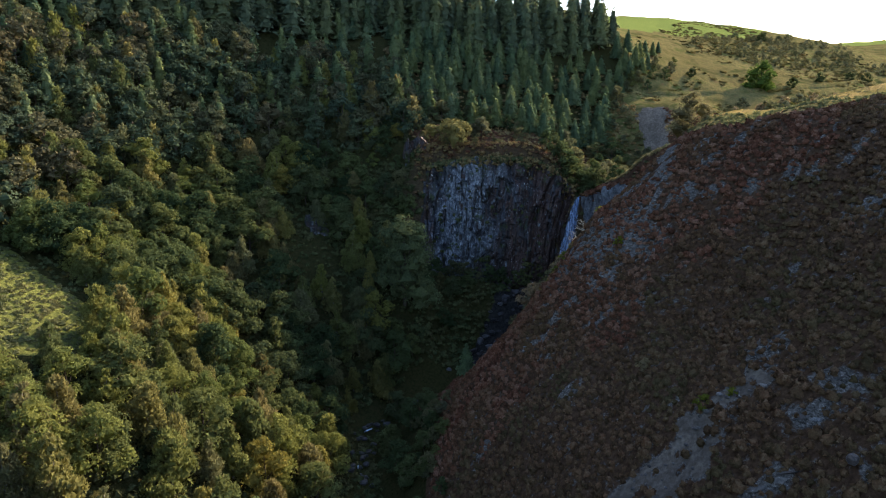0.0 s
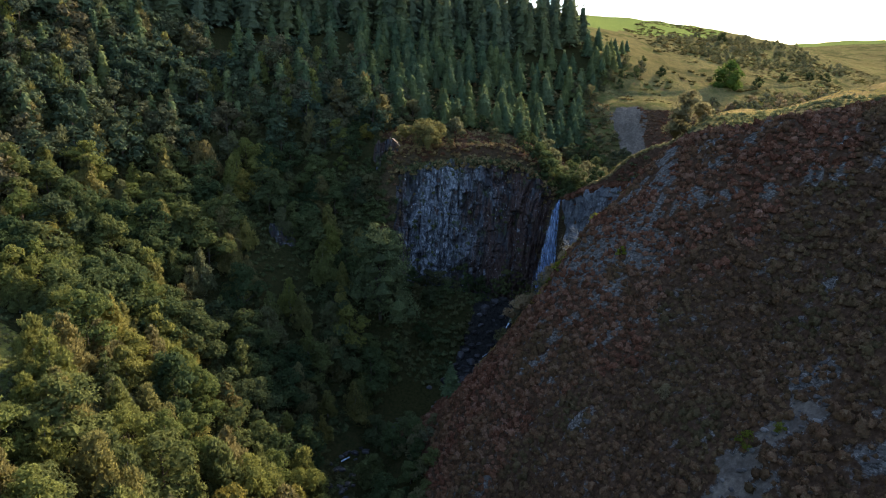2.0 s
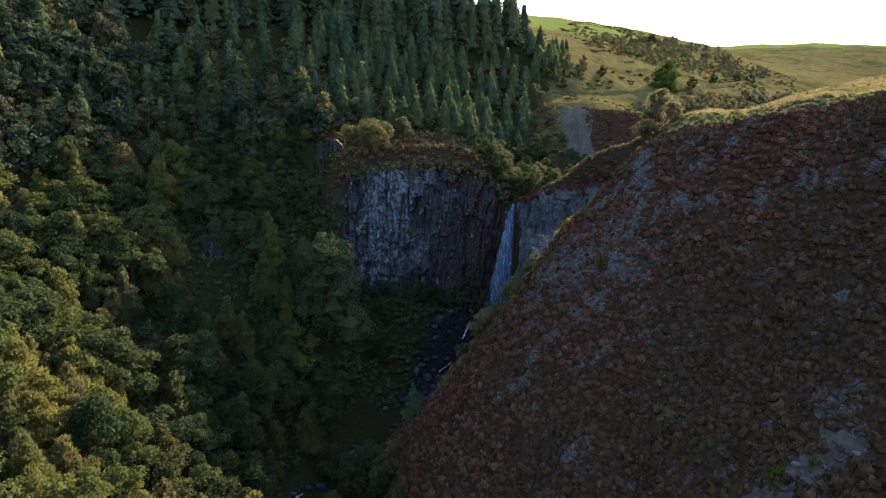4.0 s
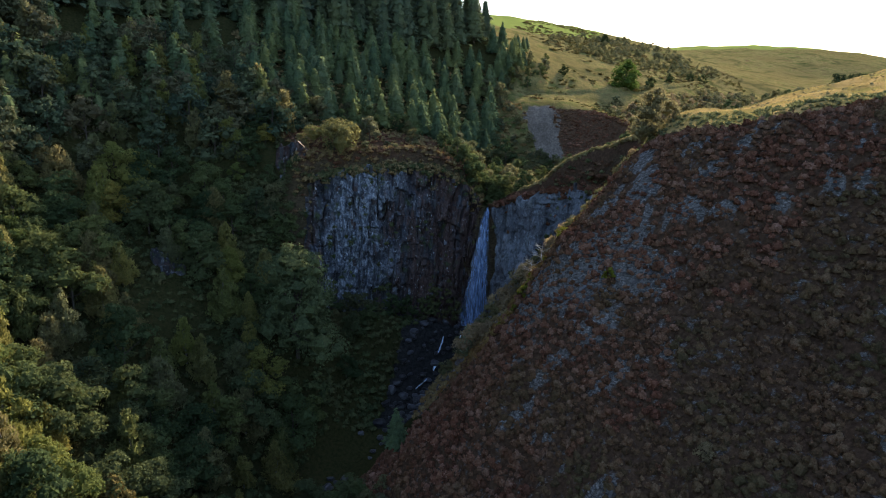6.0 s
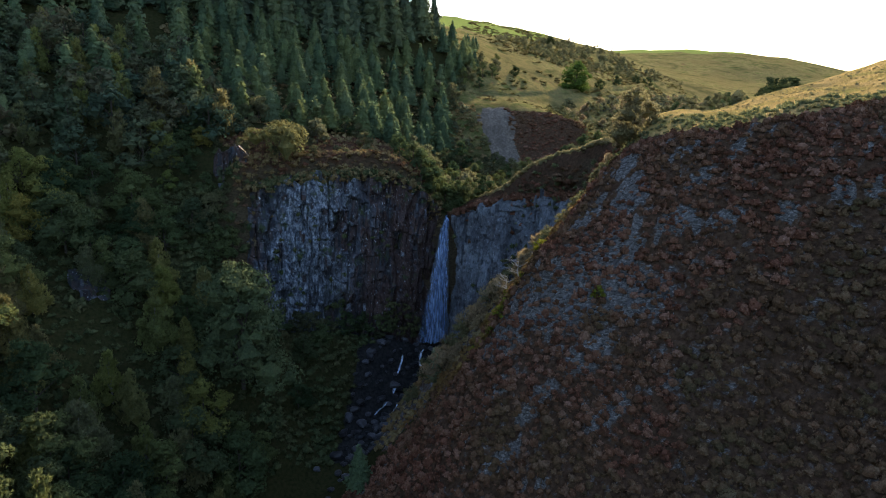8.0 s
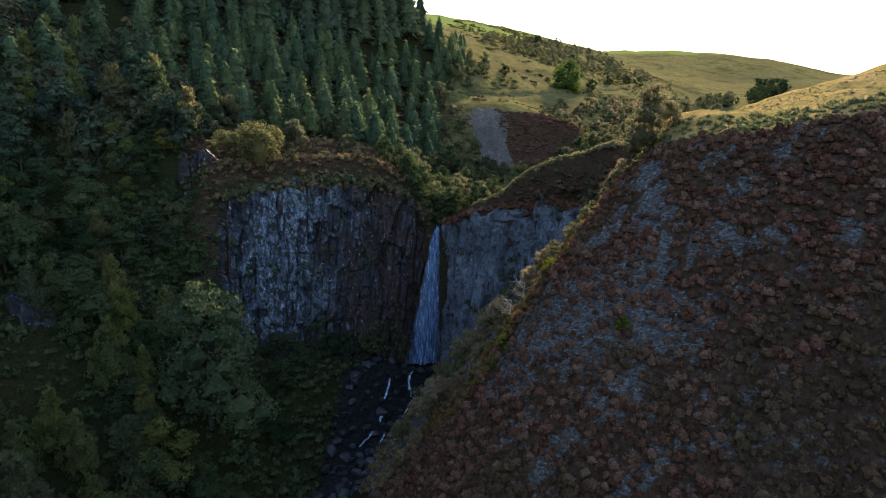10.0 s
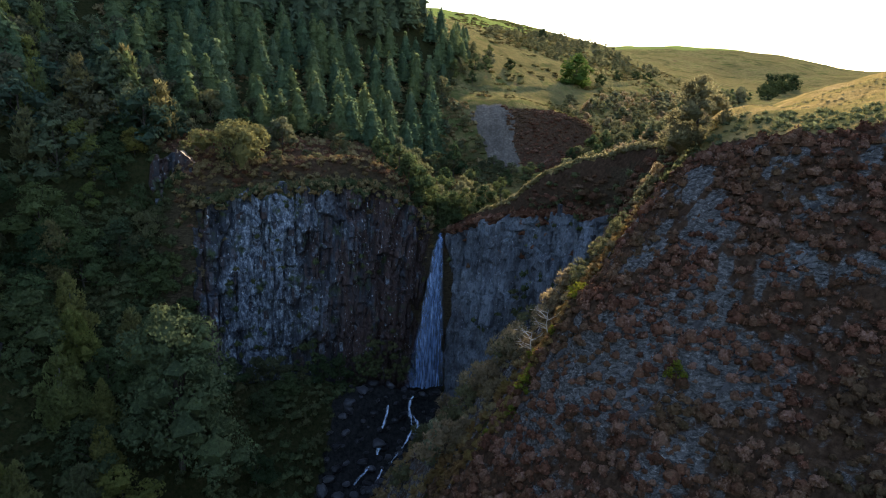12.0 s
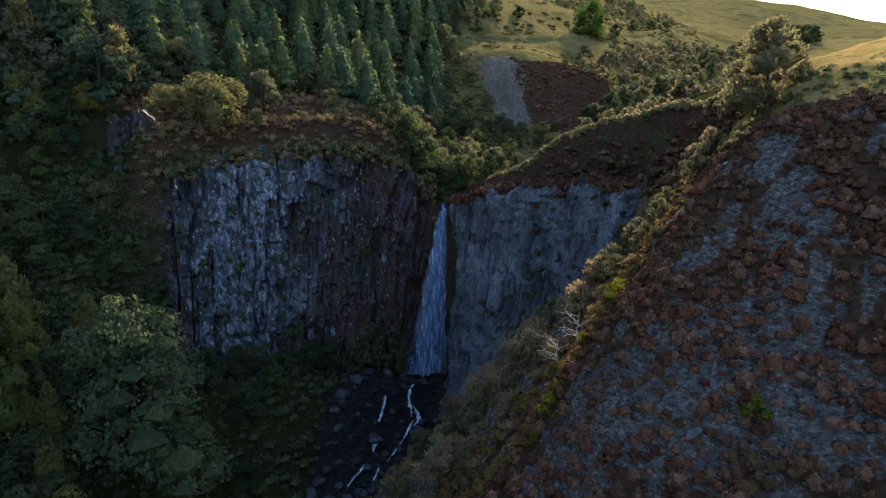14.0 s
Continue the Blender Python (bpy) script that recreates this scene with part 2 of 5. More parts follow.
# ---- the lie of the land: break lines of the plan, x y z in metres ----
LINES = [
    # gorge stream, from the plunge pool down
    [(39, 203, -0.5), (32, 197, -5), (21, 188, -10.5), (8, 172, -14), (-8, 158, -17), (-21, 147, -19.5), (-20, 132, -21.5), (-15, 116, -23), (-12, 95, -25), (-10, 60, -28), (-12, 0, -33), (-20, -150, -45)],
    # stream above the fall
    [(45, 208.5, 33), (50, 217, 34), (60, 231, 36), (78, 240, 40), (105, 247, 45), (150, 268, 51), (230, 318, 60), (400, 440, 78), (540, 520, 92)],
    # north cliff, head and foot
    [(44, 210.5, 36), (38, 210.5, 43), (30, 210.7, 46.5), (15, 210.5, 47), (2, 209.6, 46), (-8, 208.2, 45.5)],
    [(38, 207.2, 2), (28, 207.2, 3), (17, 206.8, 6), (8, 206, 8), (-2, 205, 11), (-12, 201, 18)],
    # shelf behind the head, apron before the foot
    [(45, 214, 37), (38, 214, 45), (30, 214.5, 49), (15, 214.5, 50), (2, 213.5, 50), (-8, 212, 50.5), (-16, 213, 50)],
    [(36, 202.5, 0.5), (28, 201.5, 2.5), (17, 201, 5.5), (8, 200, 7.5), (-2, 198, 9.5), (-10, 194.5, 12.5)],
    # east cliff, head and foot
    [(48.5, 207.5, 34), (52.5, 202, 36.5), (57, 192.3, 39.2), (61, 180.6, 41.2), (63, 168, 43)],
    [(45.2, 202.5, 1), (48.8, 193, 8), (52.8, 183, 15.5), (55.8, 175, 22), (58.6, 166.5, 35)],
    # bank above the east cliff
    [(54.3, 204.3, 38.8), (57.3, 196.2, 42.2), (61.5, 188.5, 48.8), (66, 178, 52.5), (65.5, 161, 55.3), (59, 147, 57.5)],
    # its back, falling to the upper stream
    [(62, 212, 38), (72, 205, 41), (80, 190, 46), (85, 172, 53)],
    [(57, 206.5, 37.5), (61.5, 198.5, 41.3), (66, 190.5, 46.6), (70.5, 179, 50.6), (70, 163, 53.8)],
    # nose of the heather spur
    [(56.5, 141, 57.5), (47, 138, 50.6), (41, 137, 44), (35, 136.5, 39), (31, 139, 32.5), (27, 142.5, 24), (20, 147, 12), (9, 151, -3), (-5, 151, -14)],
    # gully behind the spur
    [(62, 156, 51), (50, 155, 38), (42, 159, 28), (34, 166, 16), (25, 174, 1), (17, 176, -9)],
    # heather face, rows across the slope
    [(-6, 114, -15), (7, 108, 0), (22, 101, 14), (33.5, 95, 20.5), (46, 91, 30.5), (57, 97, 43.5), (62.5, 106, 54.5)],
    [(30, 126, 30), (40, 117.5, 36), (50, 112.5, 44.5), (54.5, 115, 51)],
    [(2, 130, -6), (14, 128, 11), (24, 127, 23)],
    [(9, 82, -3), (24, 80, 11), (42, 78.5, 28), (58, 76, 43), (72, 74, 56)],
    [(14, 40, -4), (32, 38, 12), (60, 34, 38), (80, 30, 56)],
    [(24, -60, -8), (60, -60, 26), (95, -60, 58)],
    # brow of the heather face
    [(92, 30, 62), (80, 74, 61), (69, 105, 60), (62, 118, 59.3), (58, 130, 58.7)],
    # pasture behind the brow
    [(110, 60, 70), (78, 122, 63.5), (72, 140, 61), (84, 147, 63.5), (116, 151, 69), (160, 165, 77)],
    [(130, 185, 65), (105, 195, 57), (92, 212, 48)],
    [(250, 130, 98), (300, -60, 105), (330, 260, 88)],
    # wooded west side, low, middle and high
    [(-15, 191, 17), (-14, 183, 12), (-24, 173, 4), (-33, 160, -3), (-38, 132, -4), (-36, 110, -5), (-33, 88, -8), (-32, 50, -12), (-40, -100, -25)],
    [(-20, 201, 29), (-34, 198, 31), (-44, 180, 23), (-54, 158, 15), (-62, 137, 16), (-58, 106, 17), (-52, 85, 12), (-52, 50, 8), (-70, -100, 0)],
    [(-28, 213, 46), (-46, 208, 43), (-66, 192, 40), (-86, 162, 38), (-98, 130, 38), (-104, 90, 36), (-108, 30, 34), (-120, -100, 30)],
    [(36, 226, 52), (12, 232, 58), (-20, 238, 66), (-60, 236, 72), (-110, 200, 76), (-150, 140, 80), (-170, 60, 80), (-180, -100, 78)],
    [(86, 300, 88), (60, 302, 95), (20, 305, 103), (-60, 300, 112), (-150, 250, 122), (-230, 150, 130), (-250, -100, 130)],
    # spoil heap and the track above it
    [(80, 263, 60.5), (94, 263, 62), (110, 261, 60.5), (123, 256, 54.5)],
    [(74, 256, 46), (90, 250, 45), (112, 246, 46), (130, 252, 48)],
    [(70, 280, 70), (99, 288, 70.5), (134, 304, 72), (204, 345, 75.5), (330, 440, 88)],
    # far hills
    [(90, 420, 122), (176, 535, 141), (239, 505, 126), (297, 466, 108), (360, 480, 92)],
    [(-100, 420, 135), (-300, 350, 150), (60, 700, 150)],
    [(420, 760, 140), (543, 723, 146), (610, 680, 142), (665, 640, 133), (740, 560, 104)],
    [(1100, 900, 132), (900, 500, 108), (1200, 300, 135), (1500, 1500, 165), (0, 1600, 170), (-1200, 1200, 180), (-1200, 0, 160), (-900, -900, 120), (900, -900, 120)],
]


def densify(line, step=3.2):
    pts = []
    for a, b in zip(line, line[1:]):
        n = max(1, min(12, int(math.dist(a, b) / step)))
        pts += [tuple(a[k] + (b[k] - a[k]) * i / n for k in range(3)) for i in range(n)]
    return pts + [line[-1]]


KNOTS = np.array([p for line in LINES for p in densify(line)], float)
SOFT = 1.2


def kernel(dx, dy):
    return np.sqrt(dx * dx + dy * dy + SOFT * SOFT)


n_k = len(KNOTS)
A = np.zeros((n_k + 3, n_k + 3))
A[:n_k, :n_k] = kernel(KNOTS[:, None, 0] - KNOTS[None, :, 0], KNOTS[:, None, 1] - KNOTS[None, :, 1]) - 0.12 * np.eye(n_k)
A[:n_k, n_k:] = np.c_[np.ones(n_k), KNOTS[:, :2] / 100]
A[n_k:, :n_k] = A[:n_k, n_k:].T
WEIGHTS = np.linalg.solve(A, np.r_[KNOTS[:, 2], 0, 0, 0])


def value_noise(x, y, seed):
    """Smooth lattice noise in -1..1."""
    xi, yi = np.floor(x).astype(np.int64), np.floor(y).astype(np.int64)
    fx, fy = x - xi, y - yi
    fx, fy = fx * fx * (3 - 2 * fx), fy * fy * (3 - 2 * fy)

    def lattice(i, j):
        h = (i * 374761393 + j * 668265263 + seed * 974634777) & 0x7FFFFFFF
        h = ((h ^ (h >> 13)) * 1274126177) & 0x7FFFFFFF
        return (h ^ (h >> 16)) % 65536 / 32768.0 - 1

    return (lattice(xi, yi) * (1 - fx) + lattice(xi + 1, yi) * fx) * (1 - fy) + (lattice(xi, yi + 1) * (1 - fx) + lattice(xi + 1, yi + 1) * fx) * fy


def height(x, y):
    x, y = np.atleast_1d(np.asarray(x, float)), np.atleast_1d(np.asarray(y, float))
    shape, x, y = x.shape, x.ravel(), y.ravel()
    z = np.empty(len(x))
    for s in range(0, len(x), 20000):
        k = slice(s, s + 20000)
        z[k] = kernel(x[k, None] - KNOTS[None, :, 0], y[k, None] - KNOTS[None, :, 1]) @ WEIGHTS[:n_k] + WEIGHTS[n_k] + (WEIGHTS[n_k + 1] * x[k] + WEIGHTS[n_k + 2] * y[k]) / 100
    far = np.clip((np.hypot(x - 20, y - 150) - 120) / 300, 0, 1)
    z += 0.55 * value_noise(x / 7, y / 7, 1) + 0.28 * value_noise(x / 2.6, y / 2.6, 2) + far * (2.5 * value_noise(x / 45, y / 45, 3) + 1.0 * value_noise(x / 16, y / 16, 4))
    return z.reshape(shape)


def ground(x, y):
    return float(height(x, y)[0])


def inside(x, y, poly):
    """Which points lie in the polygon."""
    x, y = np.asarray(x, float), np.asarray(y, float)
    r = np.zeros(x.shape, bool)
    for (x0, y0), (x1, y1) in zip(poly, poly[1:] + poly[:1]):
        if y0 != y1:
            r ^= ((y0 > y) != (y1 > y)) & (x < (x1 - x0) * (y - y0) / (y1 - y0) + x0)
    return r


# ---- zones of the plan ----
BROW = [(50, 143.5), (53, 141), (54.6, 137.5), (56, 132.5), (57.7, 128), (59.5, 124.7), (61.5, 121), (63.8, 117.5), (66, 115.7), (71, 114.3), (76, 112), (84, 104), (91, 80), (97, 30)]
BROW_TOP = [(58, 150), (62, 145), (61.8, 138), (66, 133.5), (69, 127), (72, 122), (77, 118), (88, 107), (95, 82), (101, 30)]
HEATHER_FACE = [(70, -120), (5, 40), (0, 82), (-3, 110), (-2, 133), (-6, 151), (10, 153), (24, 147), (31, 141), (40, 141)] + BROW + [(110, -120)]
RIGHT_BANK = [(46, 209), (57, 212), (67, 197), (72, 178), (72, 160), (61, 149), (52, 147), (40, 144), (30, 149), (20, 157), (14, 172), (28, 182), (43, 197)]
BANK_HEATH = [(50, 203), (56, 195), (62, 187), (65, 176), (64, 160), (57, 148), (50, 152), (56, 165), (59, 178), (54, 191)]
PASTURE = [(54, 147)] + BROW + [(115, -120), (400, -120), (420, 240), (140, 190), (105, 190), (80, 165), (70, 152)]
HEAP_FACE = [(79, 265), (93, 266), (93, 260), (91, 253), (90.5, 247), (87, 247), (84, 254), (82, 259)]
HEAP_HEATH = [(92, 266), (100, 264), (114, 264), (128, 257), (130, 250), (112, 243), (90, 245), (91, 256)]
BRACKEN = [(-64, 98), (-62, 110), (-70, 119), (-90, 127), (-112, 112), (-90, 90)]
MOOR = [(64, 258), (96, 330), (60, 420), (-600, 700), (-400, 3000), (3000, 3000), (3000, -900), (420, -300), (420, 240), (140, 195), (90, 214), (62, 226)]
GREEN_FIELDS = [[(90, 440), (176, 560), (250, 512), (236, 478), (205, 440), (165, 420), (147, 402), (127, 395), (104, 384)], [(420, 780), (560, 740), (640, 700), (640, 655), (560, 680), (430, 725)], [(900, 560), (700, 420), (900, 300), (1200, 500)]]
CLIFF_BROW = [(-10, 206), (44, 209), (50, 216), (60, 232), (66, 258), (44, 236), (14, 226), (-4, 224), (-12, 218), (-7, 213)]
SCREE_STRIP = [(14, 68), (18, 76), (28, 76.5), (36, 77), (43, 79), (43, 74.5), (36, 72), (26, 69)]
GORGE_BED = [(41, 205), (46, 199), (38, 194), (28, 184), (14, 170), (6, 174), (12, 186), (18, 198), (28, 204)]


# ---- mesh helpers ----
def mesh_from(name, verts, faces, mat=None, smooth=False):
    me = bpy.data.meshes.new(name)
    verts = np.ascontiguousarray(verts, np.float32)
    faces = np.ascontiguousarray(faces, np.int32)
    n, k = faces.shape
    me.vertices.add(len(verts))
    me.vertices.foreach_set("co", verts.ravel())
    me.loops.add(n * k)
    me.loops.foreach_set("vertex_index", faces.ravel())
    me.polygons.add(n)
    me.polygons.foreach_set("loop_start", np.arange(0, n * k, k, dtype=np.int32))
    me.polygons.foreach_set("use_smooth", np.full(n, smooth))
    me.update(calc_edges=True)
    if mat:
        me.materials.append(mat)
    return me


def thing(name, place, label, category, group="", kind=""):
    e = new(name)
    e.empty_display_size = 0.5
    e.matrix_basis = place if isinstance(place, Matrix) else Matrix.Translation(place)
    return tagged(e, label, category, group, kind)


def part(name, me, parent, label="", m=None):
    o = new(name, me)
    o.parent = parent
    if m:
        o.matrix_basis = m
    return tagged(o, label) if label else o


def stuff(name, me, label, category, kind="stuff"):
    return tagged(new(name, me), label, category, "", kind)


def merged(pieces):
    """Join (verts, faces) pieces."""
    vs, fs, off = [], [], 0
    for v, f in pieces:
        vs.append(v)
        fs.append(f + off)
        off += len(v)
    return np.concatenate(vs), np.concatenate(fs)


def placed(v, x, y, z, s=1.0, turn=0.0, sz=None):
    c, n = math.cos(turn), math.sin(turn)
    return np.c_[(v[:, 0] * c - v[:, 1] * n) * s + x, (v[:, 0] * n + v[:, 1] * c) * s + y, v[:, 2] * (sz or s) + z]


# bare slate patches in the heather: x, y, half-length, half-width, turn
OUTCROPS = [(31, 131, 6.5, 3.2, 70), (33.5, 126.5, 5.0, 3.0, 60), (37.5, 121.5, 4.0, 2.4, 60), (28, 135.5, 3.0, 2.0, 75), (31.5, 119, 3.4, 1.8, 65), (40.5, 125.5, 3.2, 2.4, 30), (39.5, 117.5, 3.0, 1.8, 60), (30.5, 137, 2.6, 1.4, 80),
            (26, 137, 2.2, 1.5, 80), (41, 135, 2.6, 1.4, 50), (46, 141, 3.0, 0.9, 55), (49.5, 139.5, 2.6, 1.2, 40), (45.5, 130, 2.6, 2.0, 40),
            (24.5, 120.5, 2.0, 1.3, 60), (29.5, 111.5, 2.6, 1.5, 75), (18.5, 119.5, 2.4, 1.4, 70), (22, 128, 2.6, 1.0, 65), (54.5, 109.5, 1.3, 0.8, 20)]
OUTCROPS_HIGH = [(59.3, 105.8, 1.3, 0.8, 10), (61.3, 103, 1.4, 0.9, 20), (57, 121, 3.0, 0.7, 100), (50.5, 115.5, 2.0, 1.0, 40), (47, 121, 2.6, 1.4, 40), (52, 122.5, 2.0, 1.0, 60),
                 (22, 100, 2.0, 1.3, 80), (42.5, 65.5, 2.4, 1.0, 40), (36, 62, 2.2, 1.0, 70), (45.5, 67.5, 3.0, 0.9, 30), (61, 89, 2.6, 1.3, 30), (7.5, 105.5, 1.6, 1.0, 60),
                 (44, 79.5, 2.4, 1.4, 40), (66, 100, 2.4, 0.7, 100), (53, 128, 1.8, 0.9, 50), (36, 108, 1.4, 0.8, 50)]
ALL_OUTCROPS = OUTCROPS + OUTCROPS_HIGH


def bare(x, y, grow=1.0):
    """How deep a point lies in a bare patch (1 at its middle, 0 at its rim)."""
    v = np.full(np.shape(x), -1.0)
    for ox, oy, a, b, turn in ALL_OUTCROPS:
        c, s = math.cos(radians(turn)), math.sin(radians(turn))
        dx, dy = x - ox, y - oy
        q = ((dx * c + dy * s) / (b * grow)) ** 2 + ((-dx * s + dy * c) / (a * grow)) ** 2
        v = np.maximum(v, 1 - q)
    return v


def worn(x, y):
    """The ragged streak of bare scree down the slope."""
    return inside(x + 2.5 * value_noise(x / 3, y / 3, 95), y + 2.0 * value_noise(x / 2.5, y / 2.5, 96), SCREE_STRIP) & (value_noise(x / 2.2, y / 2.2, 12) + 0.7 * value_noise(x / 0.9, y / 0.9, 13) < 0.25)


def near_line(x, y, line, reach):
    d = np.full(np.shape(x), 1e9)
    for (x0, y0), (x1, y1) in zip(line, line[1:]):
        f = np.clip(((x - x0) * (x1 - x0) + (y - y0) * (y1 - y0)) / ((x1 - x0) ** 2 + (y1 - y0) ** 2), 0, 1)
        d = np.minimum(d, np.hypot(x - x0 - f * (x1 - x0), y - y0 - f * (y1 - y0)))
    return d < reach


CREST = [(54.6, 205), (58, 196.8), (62.3, 189.2), (67.2, 178.2), (66.8, 161.5), (61, 149.5)]
GULLY = [(62, 158), (55, 148), (46, 143), (36, 142), (30, 143), (22, 149), (12, 154), (14, 172), (27, 178), (36, 188), (44, 192), (50, 182), (55, 168)]


def face_bald(x, y):
    depth = 0.6 * np.maximum(bare(x, y, 1.2), -0.6) + 0.75 * value_noise(x / 2.2, y / 1.6, 9) + 0.7 * value_noise(x / 0.9, y / 0.9, 11)
    return np.where(worn(x, y), 1.0, np.maximum(depth - 0.68, np.where((x > 42) & (y > 105), -1.0, -1.15) - (value_noise(x / 9, y / 9, 8) + 0.7 * value_noise(x / 2.0, y / 2.0, 10))))


# ---- the ground, one sheet to the horizon ----
def axis(parts, reach, grow):
    """Grid lines: (from, to, step) stretches, then ever wider steps out to reach."""
    core = [v for lo, hi, step in parts for v in np.arange(lo, hi - step / 2, step)]
    out = [core, [], []]
    for side, d, edge in ((1, parts[0][2], core[0]), (2, parts[-1][2], core[-1])):
        while abs(edge) < reach:
            d *= grow
            edge += d if side == 2 else -d
            out[side].append(edge)
    return np.r_[out[1][::-1], core, out[2]]


def build_ground():
    gx, gy = axis([(-70, 14, 1.5), (14, 64, 0.6), (64, 80, 1.0)], 2600, 1.045), axis([(60, 95, 1.2), (95, 150, 0.6), (150, 216, 1.0)], 2600, 1.035)
    X, Y = np.meshgrid(gx, gy, indexing="ij")
    Z = height(X, Y)
    crag = np.clip((bare(X, Y, 1.25) + 0.85 * value_noise(X / 2.4, Y / 2.4, 9) + 0.3 * value_noise(X / 1.1, Y / 1.1, 11)) * 2, 0, 1)
    Z += crag * (0.5 * np.abs(value_noise((X + 0.6 * Y) / 1.5, (Y - 0.6 * X) / 4, 31)) + 0.3 * value_noise(X / 0.9, Y / 0.9, 32))
    n, k = X.shape
    idx = np.arange(n * k).reshape(n, k)
    faces = np.c_[idx[:-1, :-1].ravel(), idx[1:, :-1].ravel(), idx[1:, 1:].ravel(), idx[:-1, 1:].ravel()]
    me = mesh_from("ground", np.c_[X.ravel(), Y.ravel(), Z.ravel()], faces, GROUND, True)
    x, y = X.ravel(), Y.ravel()
    zones = {
        "heather": inside(x, y, HEATHER_FACE) | inside(x, y, GULLY) | inside(x, y, RIGHT_BANK) | inside(x, y, CLIFF_BROW) | inside(x, y, BANK_HEATH) | inside(x, y, HEAP_HEATH),
        "moor": inside(x, y, MOOR) & ~inside(x, y, HEAP_HEATH), "grass": inside(x, y, PASTURE) | near_line(x, y, CREST, 0.8), "bracken": inside(x, y, BRACKEN), "rock": np.where(inside(x, y, HEATHER_FACE) & (face_bald(x, y) > 0.08), 1.0, np.where(inside(x, y, GULLY) & (x < 46), 0.6, 0.5 + 0.5 * np.where(inside(x, y, HEATHER_FACE), np.maximum(bare(x, y, 1.2), -0.25), bare(x, y, 1.2)))),
        "field": np.any([inside(x, y, f) for f in GREEN_FIELDS], axis=0),
        "scree": inside(x + 3 * value_noise(x / 5, y / 5, 93), y + 3 * value_noise(x / 5, y / 5, 94), HEAP_FACE) | worn(x, y), "bed": inside(x, y, GORGE_BED),
    }
    for name, mask in zones.items():
        me.attributes.new(name, "FLOAT", "POINT").data.foreach_set("value", mask.astype(np.float32))
    tagged(new("ground", me), "rough hillside of heath, turf and dark woodland soil", "ground", "", "structure")


build_ground()

# ---- rock faces ----
rng = np.random.default_rng(7)
BOX_F = np.array([(0, 3, 2, 1), (4, 5, 6, 7), (0, 1, 5, 4), (1, 2, 6, 5), (2, 3, 7, 6), (3, 0, 4, 7)])


def rough_block(jit=0.06):
    v = np.array([(x, y, z) for z in (0, 1) for x, y in ((-.5, -.5), (.5, -.5), (.5, .5), (-.5, .5))], float)
    return v + rng.uniform(-jit, jit, v.shape)


BLOCKS = [mesh_from("rock_block", rough_block(), BOX_F, ROCK) for _ in range(14)]
PALE_BLOCKS = [mesh_from("rock_block", rough_block(), BOX_F, PALE_ROCK) for _ in range(14)]


def along(line, u):
    """Point at fraction u of a polyline."""
    seg = [math.dist(a, b) for a, b in zip(line, line[1:])]
    d = u * sum(seg)
    for (a, b), s in zip(zip(line, line[1:]), seg):
        if d <= s or b is line[-1]:
            f = min(1.0, d / s)
            return Vector([a[k] + (b[k] - a[k]) * f for k in range(3)])
        d -= s


def cells(u, v, wu, wv, seed):
    """Blocky noise: one value for each jointed cell of a wall, the courses shifted."""
    row = np.floor(u / wu)
    s = v / wv + (row * 0.618) % 1 * 3 + 0.35 * value_noise(u / wu * 0.5, v / wv * 0.5, seed + 5)
    return value_noise(np.floor(u / wu) * 7.3 + 0.5, np.floor(s) * 5.1 + 0.5, seed)


